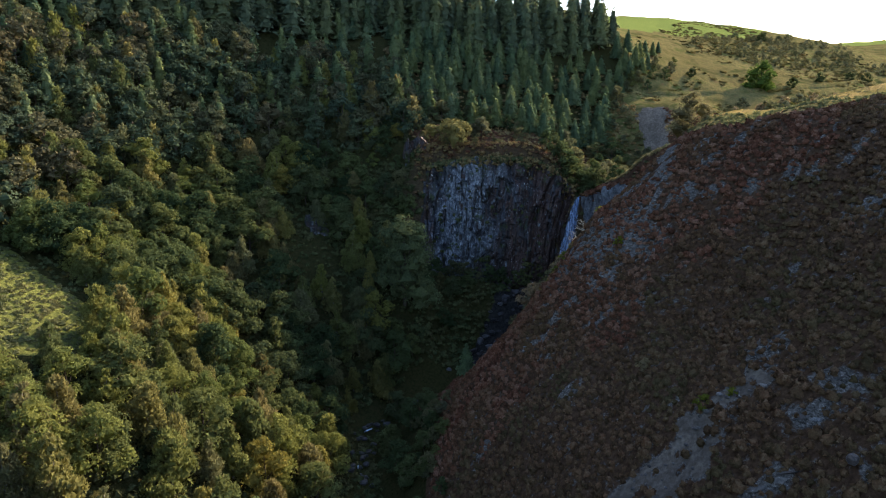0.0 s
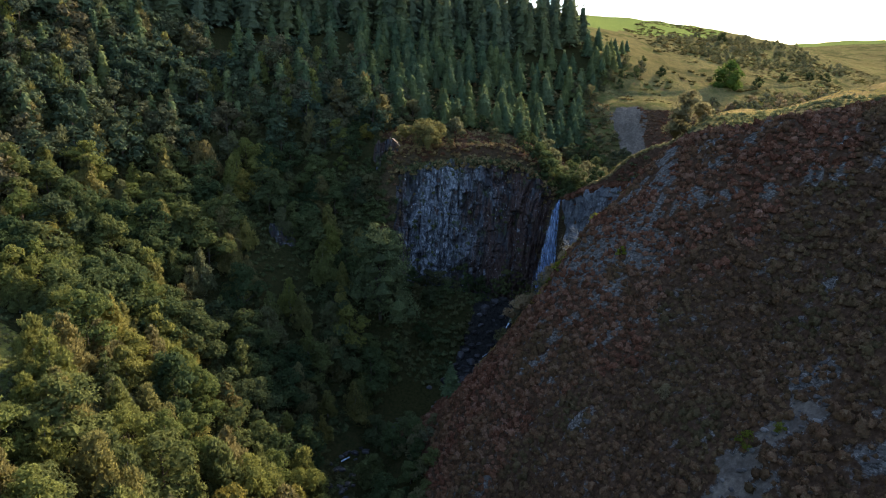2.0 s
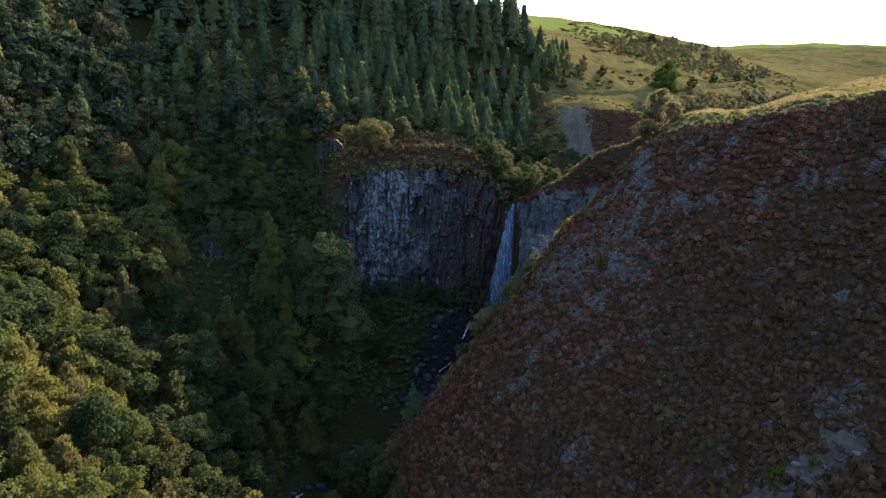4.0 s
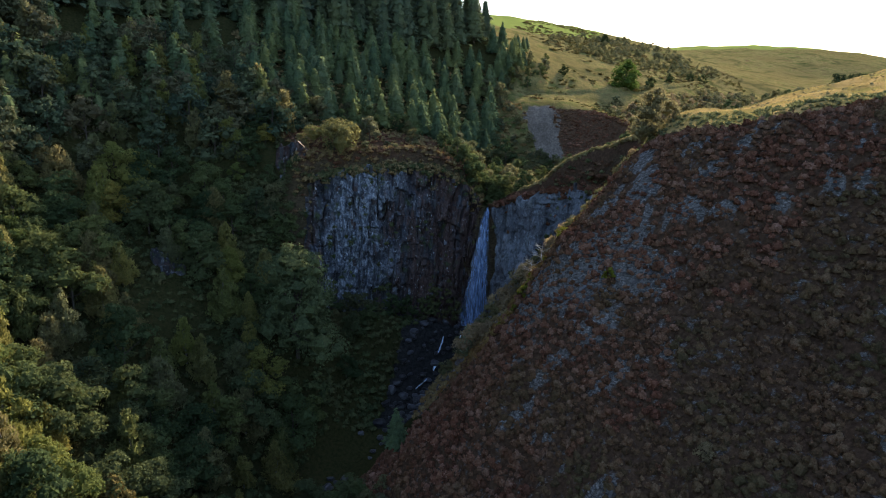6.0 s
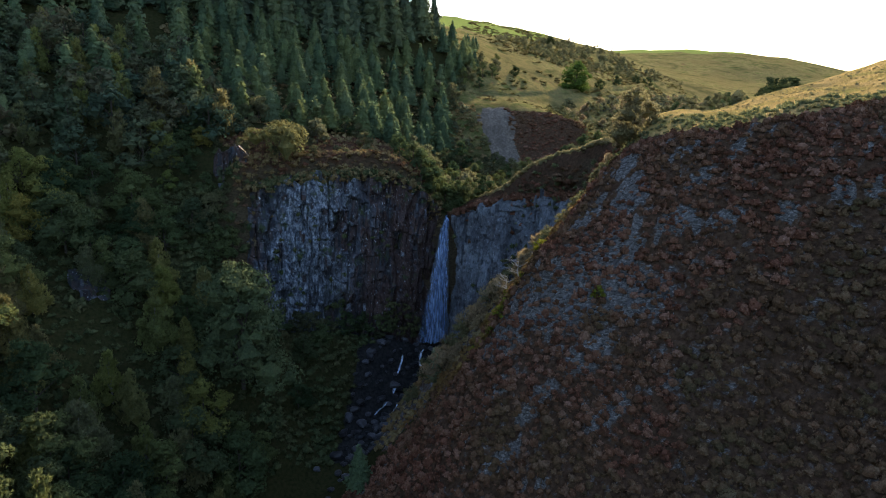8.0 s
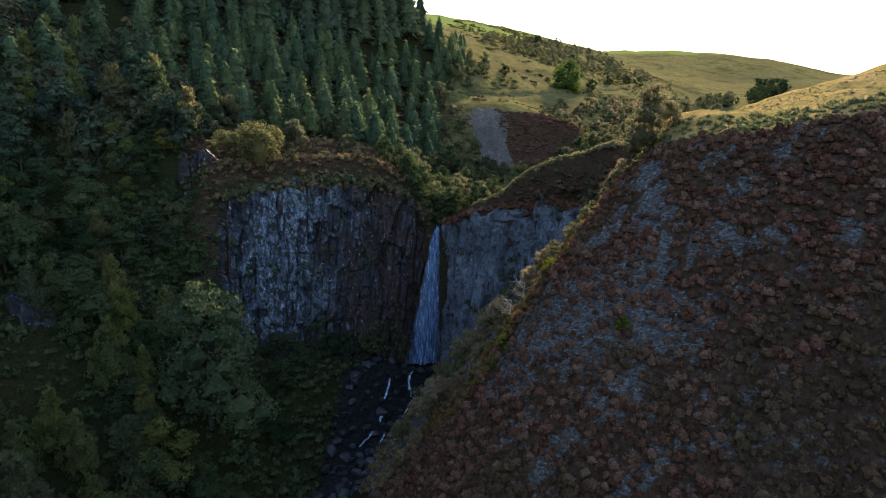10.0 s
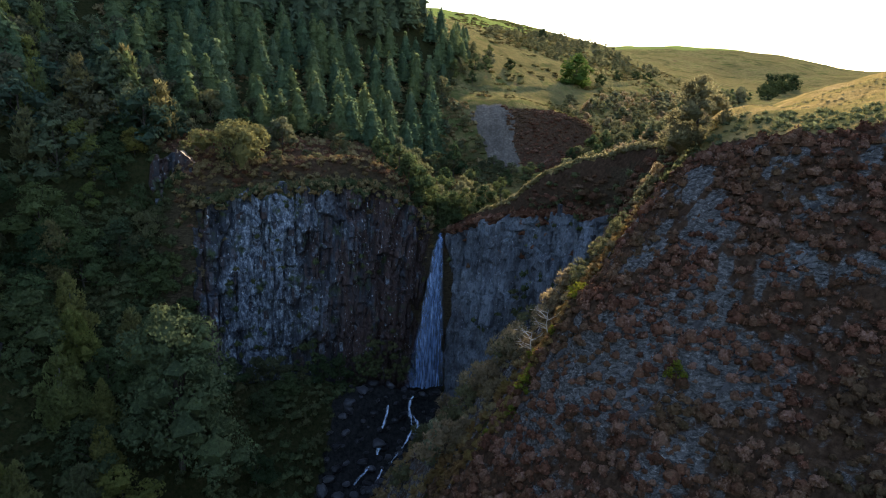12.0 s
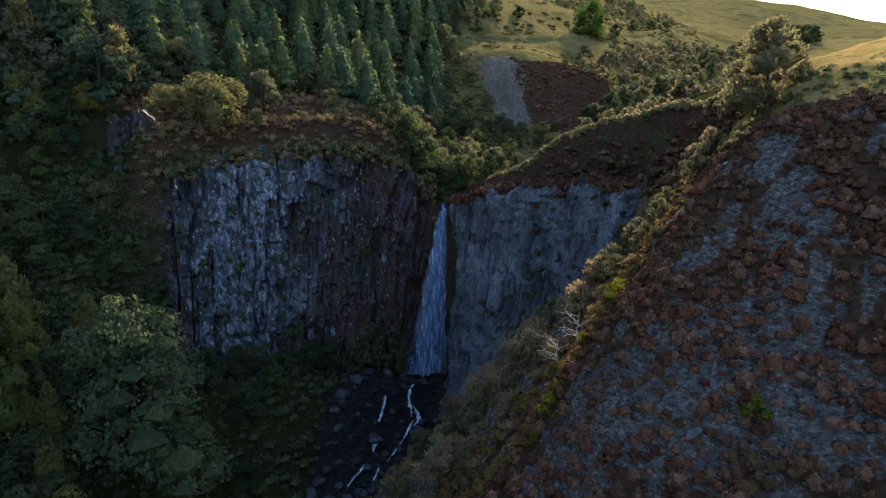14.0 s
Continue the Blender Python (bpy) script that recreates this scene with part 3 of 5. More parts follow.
def build_cliff(head, foot, label, rag, seed, n_blocks, mat, blocks, paleness=None, smooth=0.0):
    """A fractured slate wall with upright joints, and loose proud blocks on it."""
    r = np.random.default_rng(seed)
    cliff = thing("cliff", (0, 0, 0), label, "cliff", "", "structure")
    length = sum(math.dist(a[:2], b[:2]) for a, b in zip(head, head[1:]))
    nu = int(length / 0.3)
    tall = max(a[2] - b[2] for a, b in zip(head, foot)) + 4
    nz = int(tall / 0.42)
    us = np.linspace(0, 1, nu)
    us = us + 0.12 / nu * np.sin(np.arange(nu) * 2.4)
    T, B, O = [], [], []
    for u in us:
        t, b = along(head, min(1, max(0, u))), along(foot, min(1, max(0, u)))
        tan = along(head, min(1, u + 0.04)) - along(head, max(0, u - 0.04))
        out = Vector((tan.y, -tan.x, 0)).normalized()
        T.append(t), B.append(b), O.append(-out if out.dot((b - t).to_2d().to_3d()) < 0 else out)
    T, B, O = np.array(T), np.array(B), np.array(O)
    d = us * length
    T[:, 2] += 1.3 * value_noise(d / 3.5, d * 0, seed + 8) + 0.6 * cells(d, d * 0, 0.9, 1, seed + 9)
    W = np.linspace(-0.32, 1, nz)[None, :]
    U = np.repeat(d[:, None], nz, 1)
    P = B[:, None, :] + (T - B)[:, None, :] * W[..., None]
    Zv = P[..., 2]
    big, mid_, small = cells(U, Zv, 3.1, 6.5, seed + 1), cells(U, Zv, 1.5, 2.3, seed + 2), cells(U, Zv, 0.75, 1.0, seed + 3)
    push = 1.2 * value_noise(U / 7, Zv / 18, seed) + 1.5 * (1 - 0.6 * smooth) * big + 0.6 * (1 - 0.5 * smooth) * mid_ + 0.24 * (1 - 0.4 * smooth) * small + 0.06 * value_noise(U / 0.35, Zv / 0.5, seed + 4)
    push += 0.3 * smooth * cells(U, Zv, 6.0, 1.2, seed + 12)
    for wide_, tall_, gap, deep, k in ((3.4, 24, 0.09, 2.2, 6), (1.5, 10, 0.07, 0.9, 13), (9.0, 2.4, 0.05, 0.7, 14)):
        push -= deep * (1 - 0.5 * smooth) * np.clip(1 - np.abs(value_noise(U / wide_, Zv / tall_, seed + k)) / gap, 0, 1)
    ends = np.clip(np.minimum(U, length - U) / (3.0 + 1.8 * value_noise(Zv / 4, Zv * 0, seed + 11)), 0, 1)
    P = P + O[:, None, :] * (rag * push - 3.5 * (1 - ends) ** 2)[..., None]
    P[..., 2] += 0.1 * value_noise(U / 0.8, Zv / 0.8, seed + 7)
    idx = np.arange(nu * nz).reshape(nu, nz)
    f = np.c_[idx[:-1, :-1].ravel(), idx[1:, :-1].ravel(), idx[1:, 1:].ravel(), idx[:-1, 1:].ravel()]
    back = P[:, -1, :] - O * 3.0
    k = nu * nz + np.arange(nu)
    f = np.r_[f, np.c_[idx[:-1, -1], idx[1:, -1], k[1:], k[:-1]]]
    face = mesh_from("rock_face", np.r_[P.reshape(-1, 3), back], f, mat)
    # relief shading painted into the tone: recessed blocks darker, proud ones lighter
    own = np.clip(0.5 + 0.22 * big + 0.26 * mid_ + 0.22 * small, 0, 1)
    for key, val in (("face", np.ones(own.shape)), ("block", own)):
        face.attributes.new(key, "FLOAT", "POINT").data.foreach_set("value", np.r_[val.ravel(), val[:, -1]].astype(np.float32))
    if paleness:      # stretch of the wall given a paler tone
        g = np.clip(np.minimum(U / length - paleness[0], paleness[1] - U / length) * 3.5, -0.75, 1)
        face.attributes.new("paleness", "FLOAT", "POINT").data.foreach_set("value", np.r_[g.ravel(), g[:, -1]].astype(np.float32))
    part("rock_face", face, cliff)
    for _ in range(n_blocks):
        i, j = r.integers(2, nu - 2), r.integers(3, nz - 2)
        q = P[i, j] - O[i] * 0.25
        w, h = r.choice([0.4, 0.6, 0.9]) * r.uniform(0.8, 1.3), r.choice([0.5, 0.9, 1.6, 2.4]) * r.uniform(0.8, 1.2)
        m = Matrix.Translation(q) @ Matrix.Rotation(math.atan2(O[i][1], O[i][0]) + math.pi / 2 + r.uniform(-0.15, 0.15), 4, "Z") @ Matrix.Rotation(r.uniform(-0.05, 0.05), 4, "Y") @ Matrix.Diagonal((w, r.uniform(0.6, 1.0), h, 1))
        part("rock_block", blocks[r.integers(14)], cliff, "", m)
    return cliff


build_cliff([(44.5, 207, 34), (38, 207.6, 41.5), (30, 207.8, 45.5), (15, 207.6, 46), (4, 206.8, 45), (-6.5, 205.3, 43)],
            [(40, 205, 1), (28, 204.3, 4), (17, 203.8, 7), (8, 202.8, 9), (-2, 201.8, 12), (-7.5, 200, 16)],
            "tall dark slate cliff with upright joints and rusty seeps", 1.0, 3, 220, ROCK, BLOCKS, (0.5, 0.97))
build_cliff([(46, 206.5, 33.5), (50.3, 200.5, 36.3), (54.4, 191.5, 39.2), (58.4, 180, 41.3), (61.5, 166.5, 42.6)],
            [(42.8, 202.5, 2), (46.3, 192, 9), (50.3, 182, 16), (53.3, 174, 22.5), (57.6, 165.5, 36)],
            "smooth grey slate cliff beside the waterfall", 0.8, 5, 90, PALE_ROCK, PALE_BLOCKS, None, 0.4)
build_cliff([(-38.5, 187, 29.5), (-40.5, 188, 30), (-43, 187.6, 29)], [(-37, 185.6, 25), (-40.5, 186.6, 25.5), (-44, 186.4, 25)],
            "small pale rock face showing among the trees", 0.6, 8, 14, ROCK, BLOCKS)
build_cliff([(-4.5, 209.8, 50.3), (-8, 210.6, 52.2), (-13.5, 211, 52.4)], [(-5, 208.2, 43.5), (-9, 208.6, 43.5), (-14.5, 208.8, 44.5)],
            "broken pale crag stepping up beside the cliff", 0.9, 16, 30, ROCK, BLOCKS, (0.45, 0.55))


# ---- trees ----
def leaves_on(points, normals, size, jit=0.7):
    """A small ragged tuft of leaves at each point."""
    n = len(points)
    nr = normals + rng.normal(0, jit, (n, 3))
    nr /= np.linalg.norm(nr, axis=1)[:, None]
    a = np.cross(nr, rng.normal(0, 1, (n, 3)))
    a /= np.linalg.norm(a, axis=1)[:, None]
    b = np.cross(nr, a)
    s = size * rng.uniform(0.6, 1.4, (n, 1))
    v = np.stack([points - a * s, points + a * s * 0.6 - b * s * 0.75, points + a * s * 0.6 + b * s * 0.75], 1).reshape(-1, 3)
    return v, np.arange(3 * n).reshape(n, 3)


OCTA = np.array([(1, 0, 0), (0, 1, 0), (-1, 0, 0), (0, -1, 0), (0, 0, 1), (0, 0, -1)], float)
OCTA_F = np.array([(0, 1, 4), (1, 2, 4), (2, 3, 4), (3, 0, 4), (1, 0, 5), (2, 1, 5), (3, 2, 5), (0, 3, 5)])


def lobe_core(c, r, rz):
    """The dense inner twigs of a lobe."""
    a = rng.uniform(0, 1.5)
    turn = np.array([(math.cos(a), math.sin(a), 0), (-math.sin(a), math.cos(a), 0), (0, 0, 1)])
    return (OCTA * rng.uniform(0.75, 1.15, (6, 1))) @ turn * (r, r, rz) + c, OCTA_F


def limb(a, b, r0, r1, sides=6):
    a, b = np.array(a, float), np.array(b, float)
    t = (b - a) / np.linalg.norm(b - a)
    s = np.cross(t, (0.3, 1, 0.1))
    s /= np.linalg.norm(s)
    c = np.cross(t, s)
    an = np.arange(sides) * 2 * math.pi / sides
    ring = np.cos(an)[:, None] * s + np.sin(an)[:, None] * c
    v = np.r_[a + ring * r0, b + ring * r1]
    i = np.arange(sides)
    return v, np.c_[i, (i + 1) % sides, (i + 1) % sides + sides, i + sides]


def ico_dirs():
    bm = bmesh.new()
    bmesh.ops.create_icosphere(bm, subdivisions=2, radius=1.0)
    v, f = np.array([q.co[:] for q in bm.verts]), np.array([[q.index for q in t.verts] for t in bm.faces])
    bm.free()
    return v, f


ICO, ICO_F = ico_dirs()


def sprays_on(points, out, size, rise):
    """Narrow upswept leaf sprays."""
    n = len(points)
    a = out * (1 - rise) + (0, 0, rise) + rng.normal(0, 0.35, (n, 3))
    a /= np.linalg.norm(a, axis=1)[:, None]
    b = np.cross(a, out + rng.normal(0, 0.6, (n, 3)))
    b /= np.linalg.norm(b, axis=1)[:, None] + 1e-9
    s = size * rng.uniform(0.6, 1.4, (n, 1))
    v = np.stack([points - a * s * 0.9 - b * s * 0.5, points - a * s * 0.9 + b * s * 0.5, points + a * s * 1.1], 1).reshape(-1, 3)
    return v, np.arange(3 * n).reshape(n, 3)


def broadleaf_meshes(high, wide, count, leaf, mat, bark, cone=0.0, lumps=30, bare=0.12, rise=0.0, mains=0):
    """Trunk and limbs under a crown of main boughs, each broken into lesser lumps; cone tapers it, rise turns the leaves upward."""
    z0, z1 = high * bare, high
    boughs, lobes = [], []
    n_main = mains or (7 if cone < 0.25 else 8)
    p0 = rng.uniform(0, 6.28)
    for i in range(n_main):
        f = (i + rng.uniform(0.2, 0.8)) / n_main
        a = p0 + i * 2.4 + rng.uniform(-0.5, 0.5)
        if cone < 0.25:      # broad dome
            r = wide * rng.uniform(0.19, 0.29) * (1.05 - 0.25 * f)
            rr = max(0.0, wide / 2 * math.sqrt(max(0.0, 1 - (1.25 * f - 0.25) ** 2)) * rng.uniform(0.85, 1.2) - r * 0.8)
            z = z0 + (z1 - z0) * (0.18 + 0.80 * f) - r * 0.75
            boughs.append((math.cos(a) * rr, math.sin(a) * rr, z, r, r * rng.uniform(0.75, 1.0)))
        else:                # slender, tapering
            r = wide * 0.33 * (1 - cone * f) * rng.uniform(0.75, 1.15)
            rr = wide * 0.26 * (1 - f) * rng.uniform(0.5, 1.3)
            z = z0 + (z1 - z0) * (0.10 + 0.86 * f) - r * 0.6
            boughs.append((math.cos(a) * rr, math.sin(a) * rr, z, r, r * rng.uniform(1.0, 1.35)))
    for i in range(lumps):
        bx, by, bz, br, bh = boughs[i % n_main]
        d = rng.normal(0, 1, 3) + (0, 0, 0.35)
        d /= np.linalg.norm(d)
        r = br * rng.uniform(0.32, 0.58)
        lobes.append((bx + d[0] * br * 0.82, by + d[1] * br * 0.82, max(z0 + r * 0.4, bz + d[2] * bh * 0.82), r, r * (rng.uniform(0.65, 0.95) if cone < 0.25 else rng.uniform(1.0, 1.7))))
    every = np.array(boughs + lobes)
    area = every[:, 3] * every[:, 4]
    area[:n_main] *= 0.55
    L = every[rng.choice(len(every), int(count * 2.2), p=area / area.sum())]
    d = rng.normal(0, 1, (len(L), 3))
    d[:, 2] = np.where(d[:, 2] < -0.35, -d[:, 2], d[:, 2])
    d /= np.linalg.norm(d, axis=1)[:, None]
    q = L[:, :3] + d * L[:, [3, 3, 4]] * rng.uniform(0.80, 1.16, (len(L), 1))
    keep = np.ones(len(q), bool)
    for l in every:
        keep &= (((q - l[:3]) / (l[3], l[3], l[4])) ** 2).sum(1) > 0.56
    q, d = q[keep][:count], d[keep][:count]
    tufts = sprays_on(q, d, leaf, rise) if rise else leaves_on(q, d + (0, 0, 0.2), leaf)
    mass = [lobe_core(np.array(l[:3]), l[3] * 0.68, l[4] * 0.68) for l in every]
    top = np.array((0.02 * high, 0.01 * high, high * 0.6))
    wood = [limb((0, 0, -1.2), top * 0.5, 0.020 * high, 0.015 * high), limb(top * 0.5, top, 0.015 * high, 0.006 * high)]
    wood += [limb(top * min(0.9, max(0.3, 0.8 * l[2] / high)), l[:3], 0.010 * high, 0.003 * high, 4) for l in boughs]
    return mesh_from("trunk", *merged(wood), bark, True), mesh_from("crown", *merged(mass + [tufts]), mat)


def spruce_meshes(high, wide, whorls, mat, leaf=0.32):
    """Straight stem with drooping whorls of fronds."""
    pts, nrm = [], []
    for w in range(whorls):
        f = (w + 0.3) / whorls
        z = high * (0.06 + 0.92 * f)
        r = wide / 2 * (1 - f) ** 0.72 + 0.12
        n = max(4, int(13 * (1 - f) + 4))
        for k in range(n):
            a = k * 2 * math.pi / n + w * 1.3 + rng.uniform(-0.2, 0.2)
            rl = r * rng.uniform(0.72, 1.15)
            m, lift = max(2, int(rl / leaf * 1.5)), rng.uniform(-0.5, 0.5) * high / whorls
            for j in range(m):
                q = (j + 0.7) / m
                pts.append((math.cos(a) * rl * q + rng.normal(0, .07), math.sin(a) * rl * q + rng.normal(0, .07), z + lift - 0.35 * rl * q ** 1.5 + 0.10 * rl * q ** 4 + rng.normal(0, .05)))
                nrm.append((math.cos(a) * 0.45, math.sin(a) * 0.45, 0.9))
    wood = [limb((0, 0, -1.0), (0, 0, high * 0.97), 0.017 * high, 0.003 * high)]
    core = [limb((0, 0, high * (0.07 + 0.15 * i)), (0, 0, high * (0.24 + 0.15 * i)), wide * 0.40 * (1 - 0.14 * i), wide * 0.22 * (1 - 0.15 * i), 8) for i in range(5)]
    cv, cf = merged(core)
    inner = (cv * rng.uniform(0.85, 1.15, (len(cv), 1)) ** (1, 1, 0), np.r_[cf[:, :3], cf[:, [0, 2, 3]]])
    return mesh_from("trunk", *merged(wood), BARK, True), mesh_from("crown", *merged([inner, leaves_on(np.array(pts), np.array(nrm), leaf, 0.45)]), mat)


def tree(kind, meshes, x, y, scale, label, category, group="", turn=None, dz=0.0):
    turn = rng.uniform(0, 6.28) if turn is None else turn
    e = thing(kind, Matrix.Translation((x, y, ground(x, y) + dz)) @ Matrix.Rotation(turn, 4, "Z") @ Matrix.Diagonal((scale * rng.uniform(.92, 1.08), scale * rng.uniform(.92, 1.08), scale, 1)), label, category, group)
    part("trunk", meshes[0], e)
    part("crown", meshes[1], e)
    return e


LIGHT_OAKS = [broadleaf_meshes(12.5, 12, 2900, 0.26, SYCAMORE, BARK, 0.0, 46, 0.06) for _ in range(3)]
OAKS = [broadleaf_meshes(12.5, 12, 2500, 0.28, OAK, BARK, 0.08 * (i % 3), 40 + 6 * (i % 3), 0.06) for i in range(5)]
BIRCHES = [broadleaf_meshes(11.5, 8.6, 2200, 0.31, BIRCH, PALE_BARK, 0.50 + 0.06 * i, 44, 0.03, 0.55) for i in range(5)]
SPRUCES = [spruce_meshes(12.0, 7.6, 20, SPRUCE, 0.46) for _ in range(4)]


def scatter(poly, spacing, seed):
    r = np.random.default_rng(seed)
    xs, ys = [p[0] for p in poly], [p[1] for p in poly]
    X, Y = np.meshgrid(np.arange(min(xs), max(xs), spacing), np.arange(min(ys), max(ys), spacing), indexing="ij")
    X = X + r.uniform(-.42, .42, X.shape) * spacing
    Y = Y + r.uniform(-.42, .42, Y.shape) * spacing
    k = inside(X, Y, poly)
    return X[k], Y[k]


WOOD_NEAR = [(-25, 205), (-14, 196), (-8, 186), (-2, 176), (-10, 166), (-24, 150), (-25, 132), (-20, 116), (-18, 92), (-20, 60), (-75, 45), (-66, 96), (-63, 110), (-72, 121), (-92, 130), (-94, 165), (-70, 196), (-45, 214)]
WOOD_FAR = [(-45, 214), (-70, 196), (-94, 165), (-92, 130), (-114, 114), (-130, 90), (-170, 90), (-150, 180), (-90, 235), (-30, 258), (0, 236), (-12, 214)]
CONIFERS = [(-24, 240), (10, 225), (36, 226), (60, 248), (72, 268), (76, 290), (40, 284), (-24, 276)]
UPPER_EDGE = [(-150, 120), (-120, 130), (-88, 190), (-40, 226), (-4, 228), (4, 246), (20, 286), (-30, 284), (-100, 252), (-165, 190)]
PLANTATION = [(-160, 120), (-150, 180), (-90, 240), (-30, 274), (30, 280), (66, 292), (82, 306), (72, 318), (0, 318), (-100, 300), (-200, 215), (-215, 120)]

for x, y in zip(*scatter(WOOD_NEAR, 5.7, 1)):
    if math.dist((x, y), (-11.5, 178)) < 10.5 or (-44 < x - (186 - y) * 0.35 < -34 and 172 < y < 189):
        continue
    if rng.random() < (0.6 if y > 120 or x > -34 else 0.25):
        if rng.random() < (0.2 if y > 140 else 0.6):
            tree("sycamore_tree", LIGHT_OAKS[rng.integers(3)], x, y, rng.uniform(0.6, 1.0), "rounded sycamore with lighter green crown", "tree", "gorge woodland")
            continue
        tree("oak_tree", OAKS[rng.integers(5)], x, y, rng.uniform(0.6, 1.05), "broad oak with dense dark green crown on the gorge side", "tree", "gorge woodland")
    else:
        tree("birch_tree", BIRCHES[rng.integers(5)], x, y, rng.uniform(0.6, 1.1), "slender birch with yellowing autumn crown", "tree", "gorge woodland")
for x, y in zip(*scatter(CONIFERS, 5.7, 2)):
    tree("spruce_tree", SPRUCES[rng.integers(4)], x, y, rng.uniform(0.5, 1.1), "young green spruce on the slope above the cliff", "tree", "young spruces")


def arrays(me):
    v = np.empty(len(me.vertices) * 3, np.float32)
    me.vertices.foreach_get("co", v)
    f = np.empty(len(me.loops), np.int32)
    me.loops.foreach_get("vertex_index", f)
    return v.reshape(-1, 3), f.reshape(len(me.polygons), -1)


def woodland(name, poly, spacing, kinds, seed, label, lo, hi, thin=None):
    crowns, trunks, tones = [], [], []
    r = np.random.default_rng(seed)
    sets = [(arrays(t), arrays(c)) for t, c in kinds]
    xs, ys = scatter(poly, spacing, seed)
    if thin:
        k = value_noise(xs / 45, ys / 45, 77) > thin
        xs, ys = xs[k], ys[k]
    for x, y, z in zip(xs, ys, height(xs, ys)):
        (tv, tf), (cv, cf) = sets[r.integers(len(sets))]
        s, a = r.uniform(lo, hi), r.uniform(0, 6.28)
        trunks.append((placed(tv, x, y, z, s, a), tf))
        crowns.append((placed(cv, x, y, z, s, a), cf))
        tones.append(np.full(len(cv), r.random(), np.float32))
    e = thing(name, (0, 0, 0), label, "woodland", "", "stuff")
    part("trunks", mesh_from("trunks", *merged(trunks), kinds[0][0].materials[0], True), e)
    me = mesh_from("crowns", *merged(crowns), kinds[0][1].materials[0])
    me.attributes.new("tone", "FLOAT", "POINT").data.foreach_set("value", np.concatenate(tones))
    part("crowns", me, e)


FAR_OAKS = [broadleaf_meshes(12.5, 11, 700, 0.46, WOODLAND, BARK, 0.1, 26, 0.05) for _ in range(5)] + [broadleaf_meshes(12, 6.5, 620, 0.46, BIRCH, BARK, 0.45, 22, 0.03, 0.6) for _ in range(3)]
FAR_PINES = [spruce_meshes(20, 9.0, 12, PINE, 1.0) for _ in range(3)]
FAR_SPRUCES = [spruce_meshes(13, 6.5, 11, SPRUCE, 0.8) for _ in range(2)]
woodland("woodland", WOOD_FAR, 7.0, FAR_OAKS[:5], 11, "mixed dark broadleaf wood on the upper slope", 0.6, 1.05)
woodland("birch_woodland", WOOD_FAR, 10.5, FAR_OAKS[5:], 13, "yellowing birches among the upper wood", 0.7, 1.1)
woodland("plantation", PLANTATION, 6.4, FAR_PINES, 12, "tall dark conifer plantation along the crest", 0.85, 1.3)
woodland("spruce_woodland", UPPER_EDGE, 8.5, FAR_SPRUCES, 14, "green spruces scattered through the upper wood", 0.6, 1.1)


# ---- heather and low cover ----
def clump_variants(n, count, leaf, flat=0.75, jit=0.6):
    """Uneven tussocks about a metre across: dense twigs within, beset with small sprigs."""
    out = []
    for _ in range(n):
        core = [lobe_core(np.array((*rng.normal(0, 0.13, 2), 0.12 * flat)), rng.uniform(0.28, 0.42), 0.36 * flat) for _ in range(2)]
        d = rng.normal(0, 1, (count, 3))
        d[:, 2] = np.abs(d[:, 2])
        d /= np.linalg.norm(d, axis=1)[:, None]
        ph = rng.uniform(0, 6, 2)
        lump = 0.85 + 0.2 * np.sin(d[:, 0] * 4 + ph[0]) * np.cos(d[:, 1] * 4 + ph[1])
        p = d * (0.5, 0.5, 0.55 * flat) * lump[:, None] * rng.uniform(0.8, 1.12, (count, 1))
        out.append(merged(core + [leaves_on(p, d, leaf, jit)]))
    return out


def carpet(name, x, y, variants, lo, hi, mat, label, category, seed, squash=(0.7, 1.1), z=None, stand=0.3):
    r = np.random.default_rng(seed)
    lean = np.zeros((2, len(x)))
    if z is None:      # on steep ground they stand out from the slope
        z = height(x, y)
        sx, sy = (height(x + 0.6, y) - height(x - 0.6, y)) / 1.2, (height(x, y + 0.6) - height(x, y - 0.6)) / 1.2
        nz = 1 / np.sqrt(1 + sx * sx + sy * sy)
        lean = -np.array((sx, sy)) * nz * np.clip(1.0 - nz, 0, 0.6) * stand
    pieces, tones = [], []
    for a, b, c, la, lb in zip(x, y, z, *lean):
        v, f, *lift = variants[r.integers(len(variants))]
        s = r.uniform(lo, hi) * r.choice([0.75, 1.0, 1.0, 1.3])
        pieces.append((placed(v, a + la * s, b + lb * s, c - 0.12 * s, s, r.uniform(0, 6.28), s * r.uniform(*squash)), f))
        # heather variants add their painted tone: darker low down, lighter sprigs
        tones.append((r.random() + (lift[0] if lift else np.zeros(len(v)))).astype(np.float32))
    me = mesh_from(name, *merged(pieces), mat)
    me.attributes.new("tone", "FLOAT", "POINT").data.foreach_set("value", np.concatenate(tones))
    return stuff(name, me, label, category)


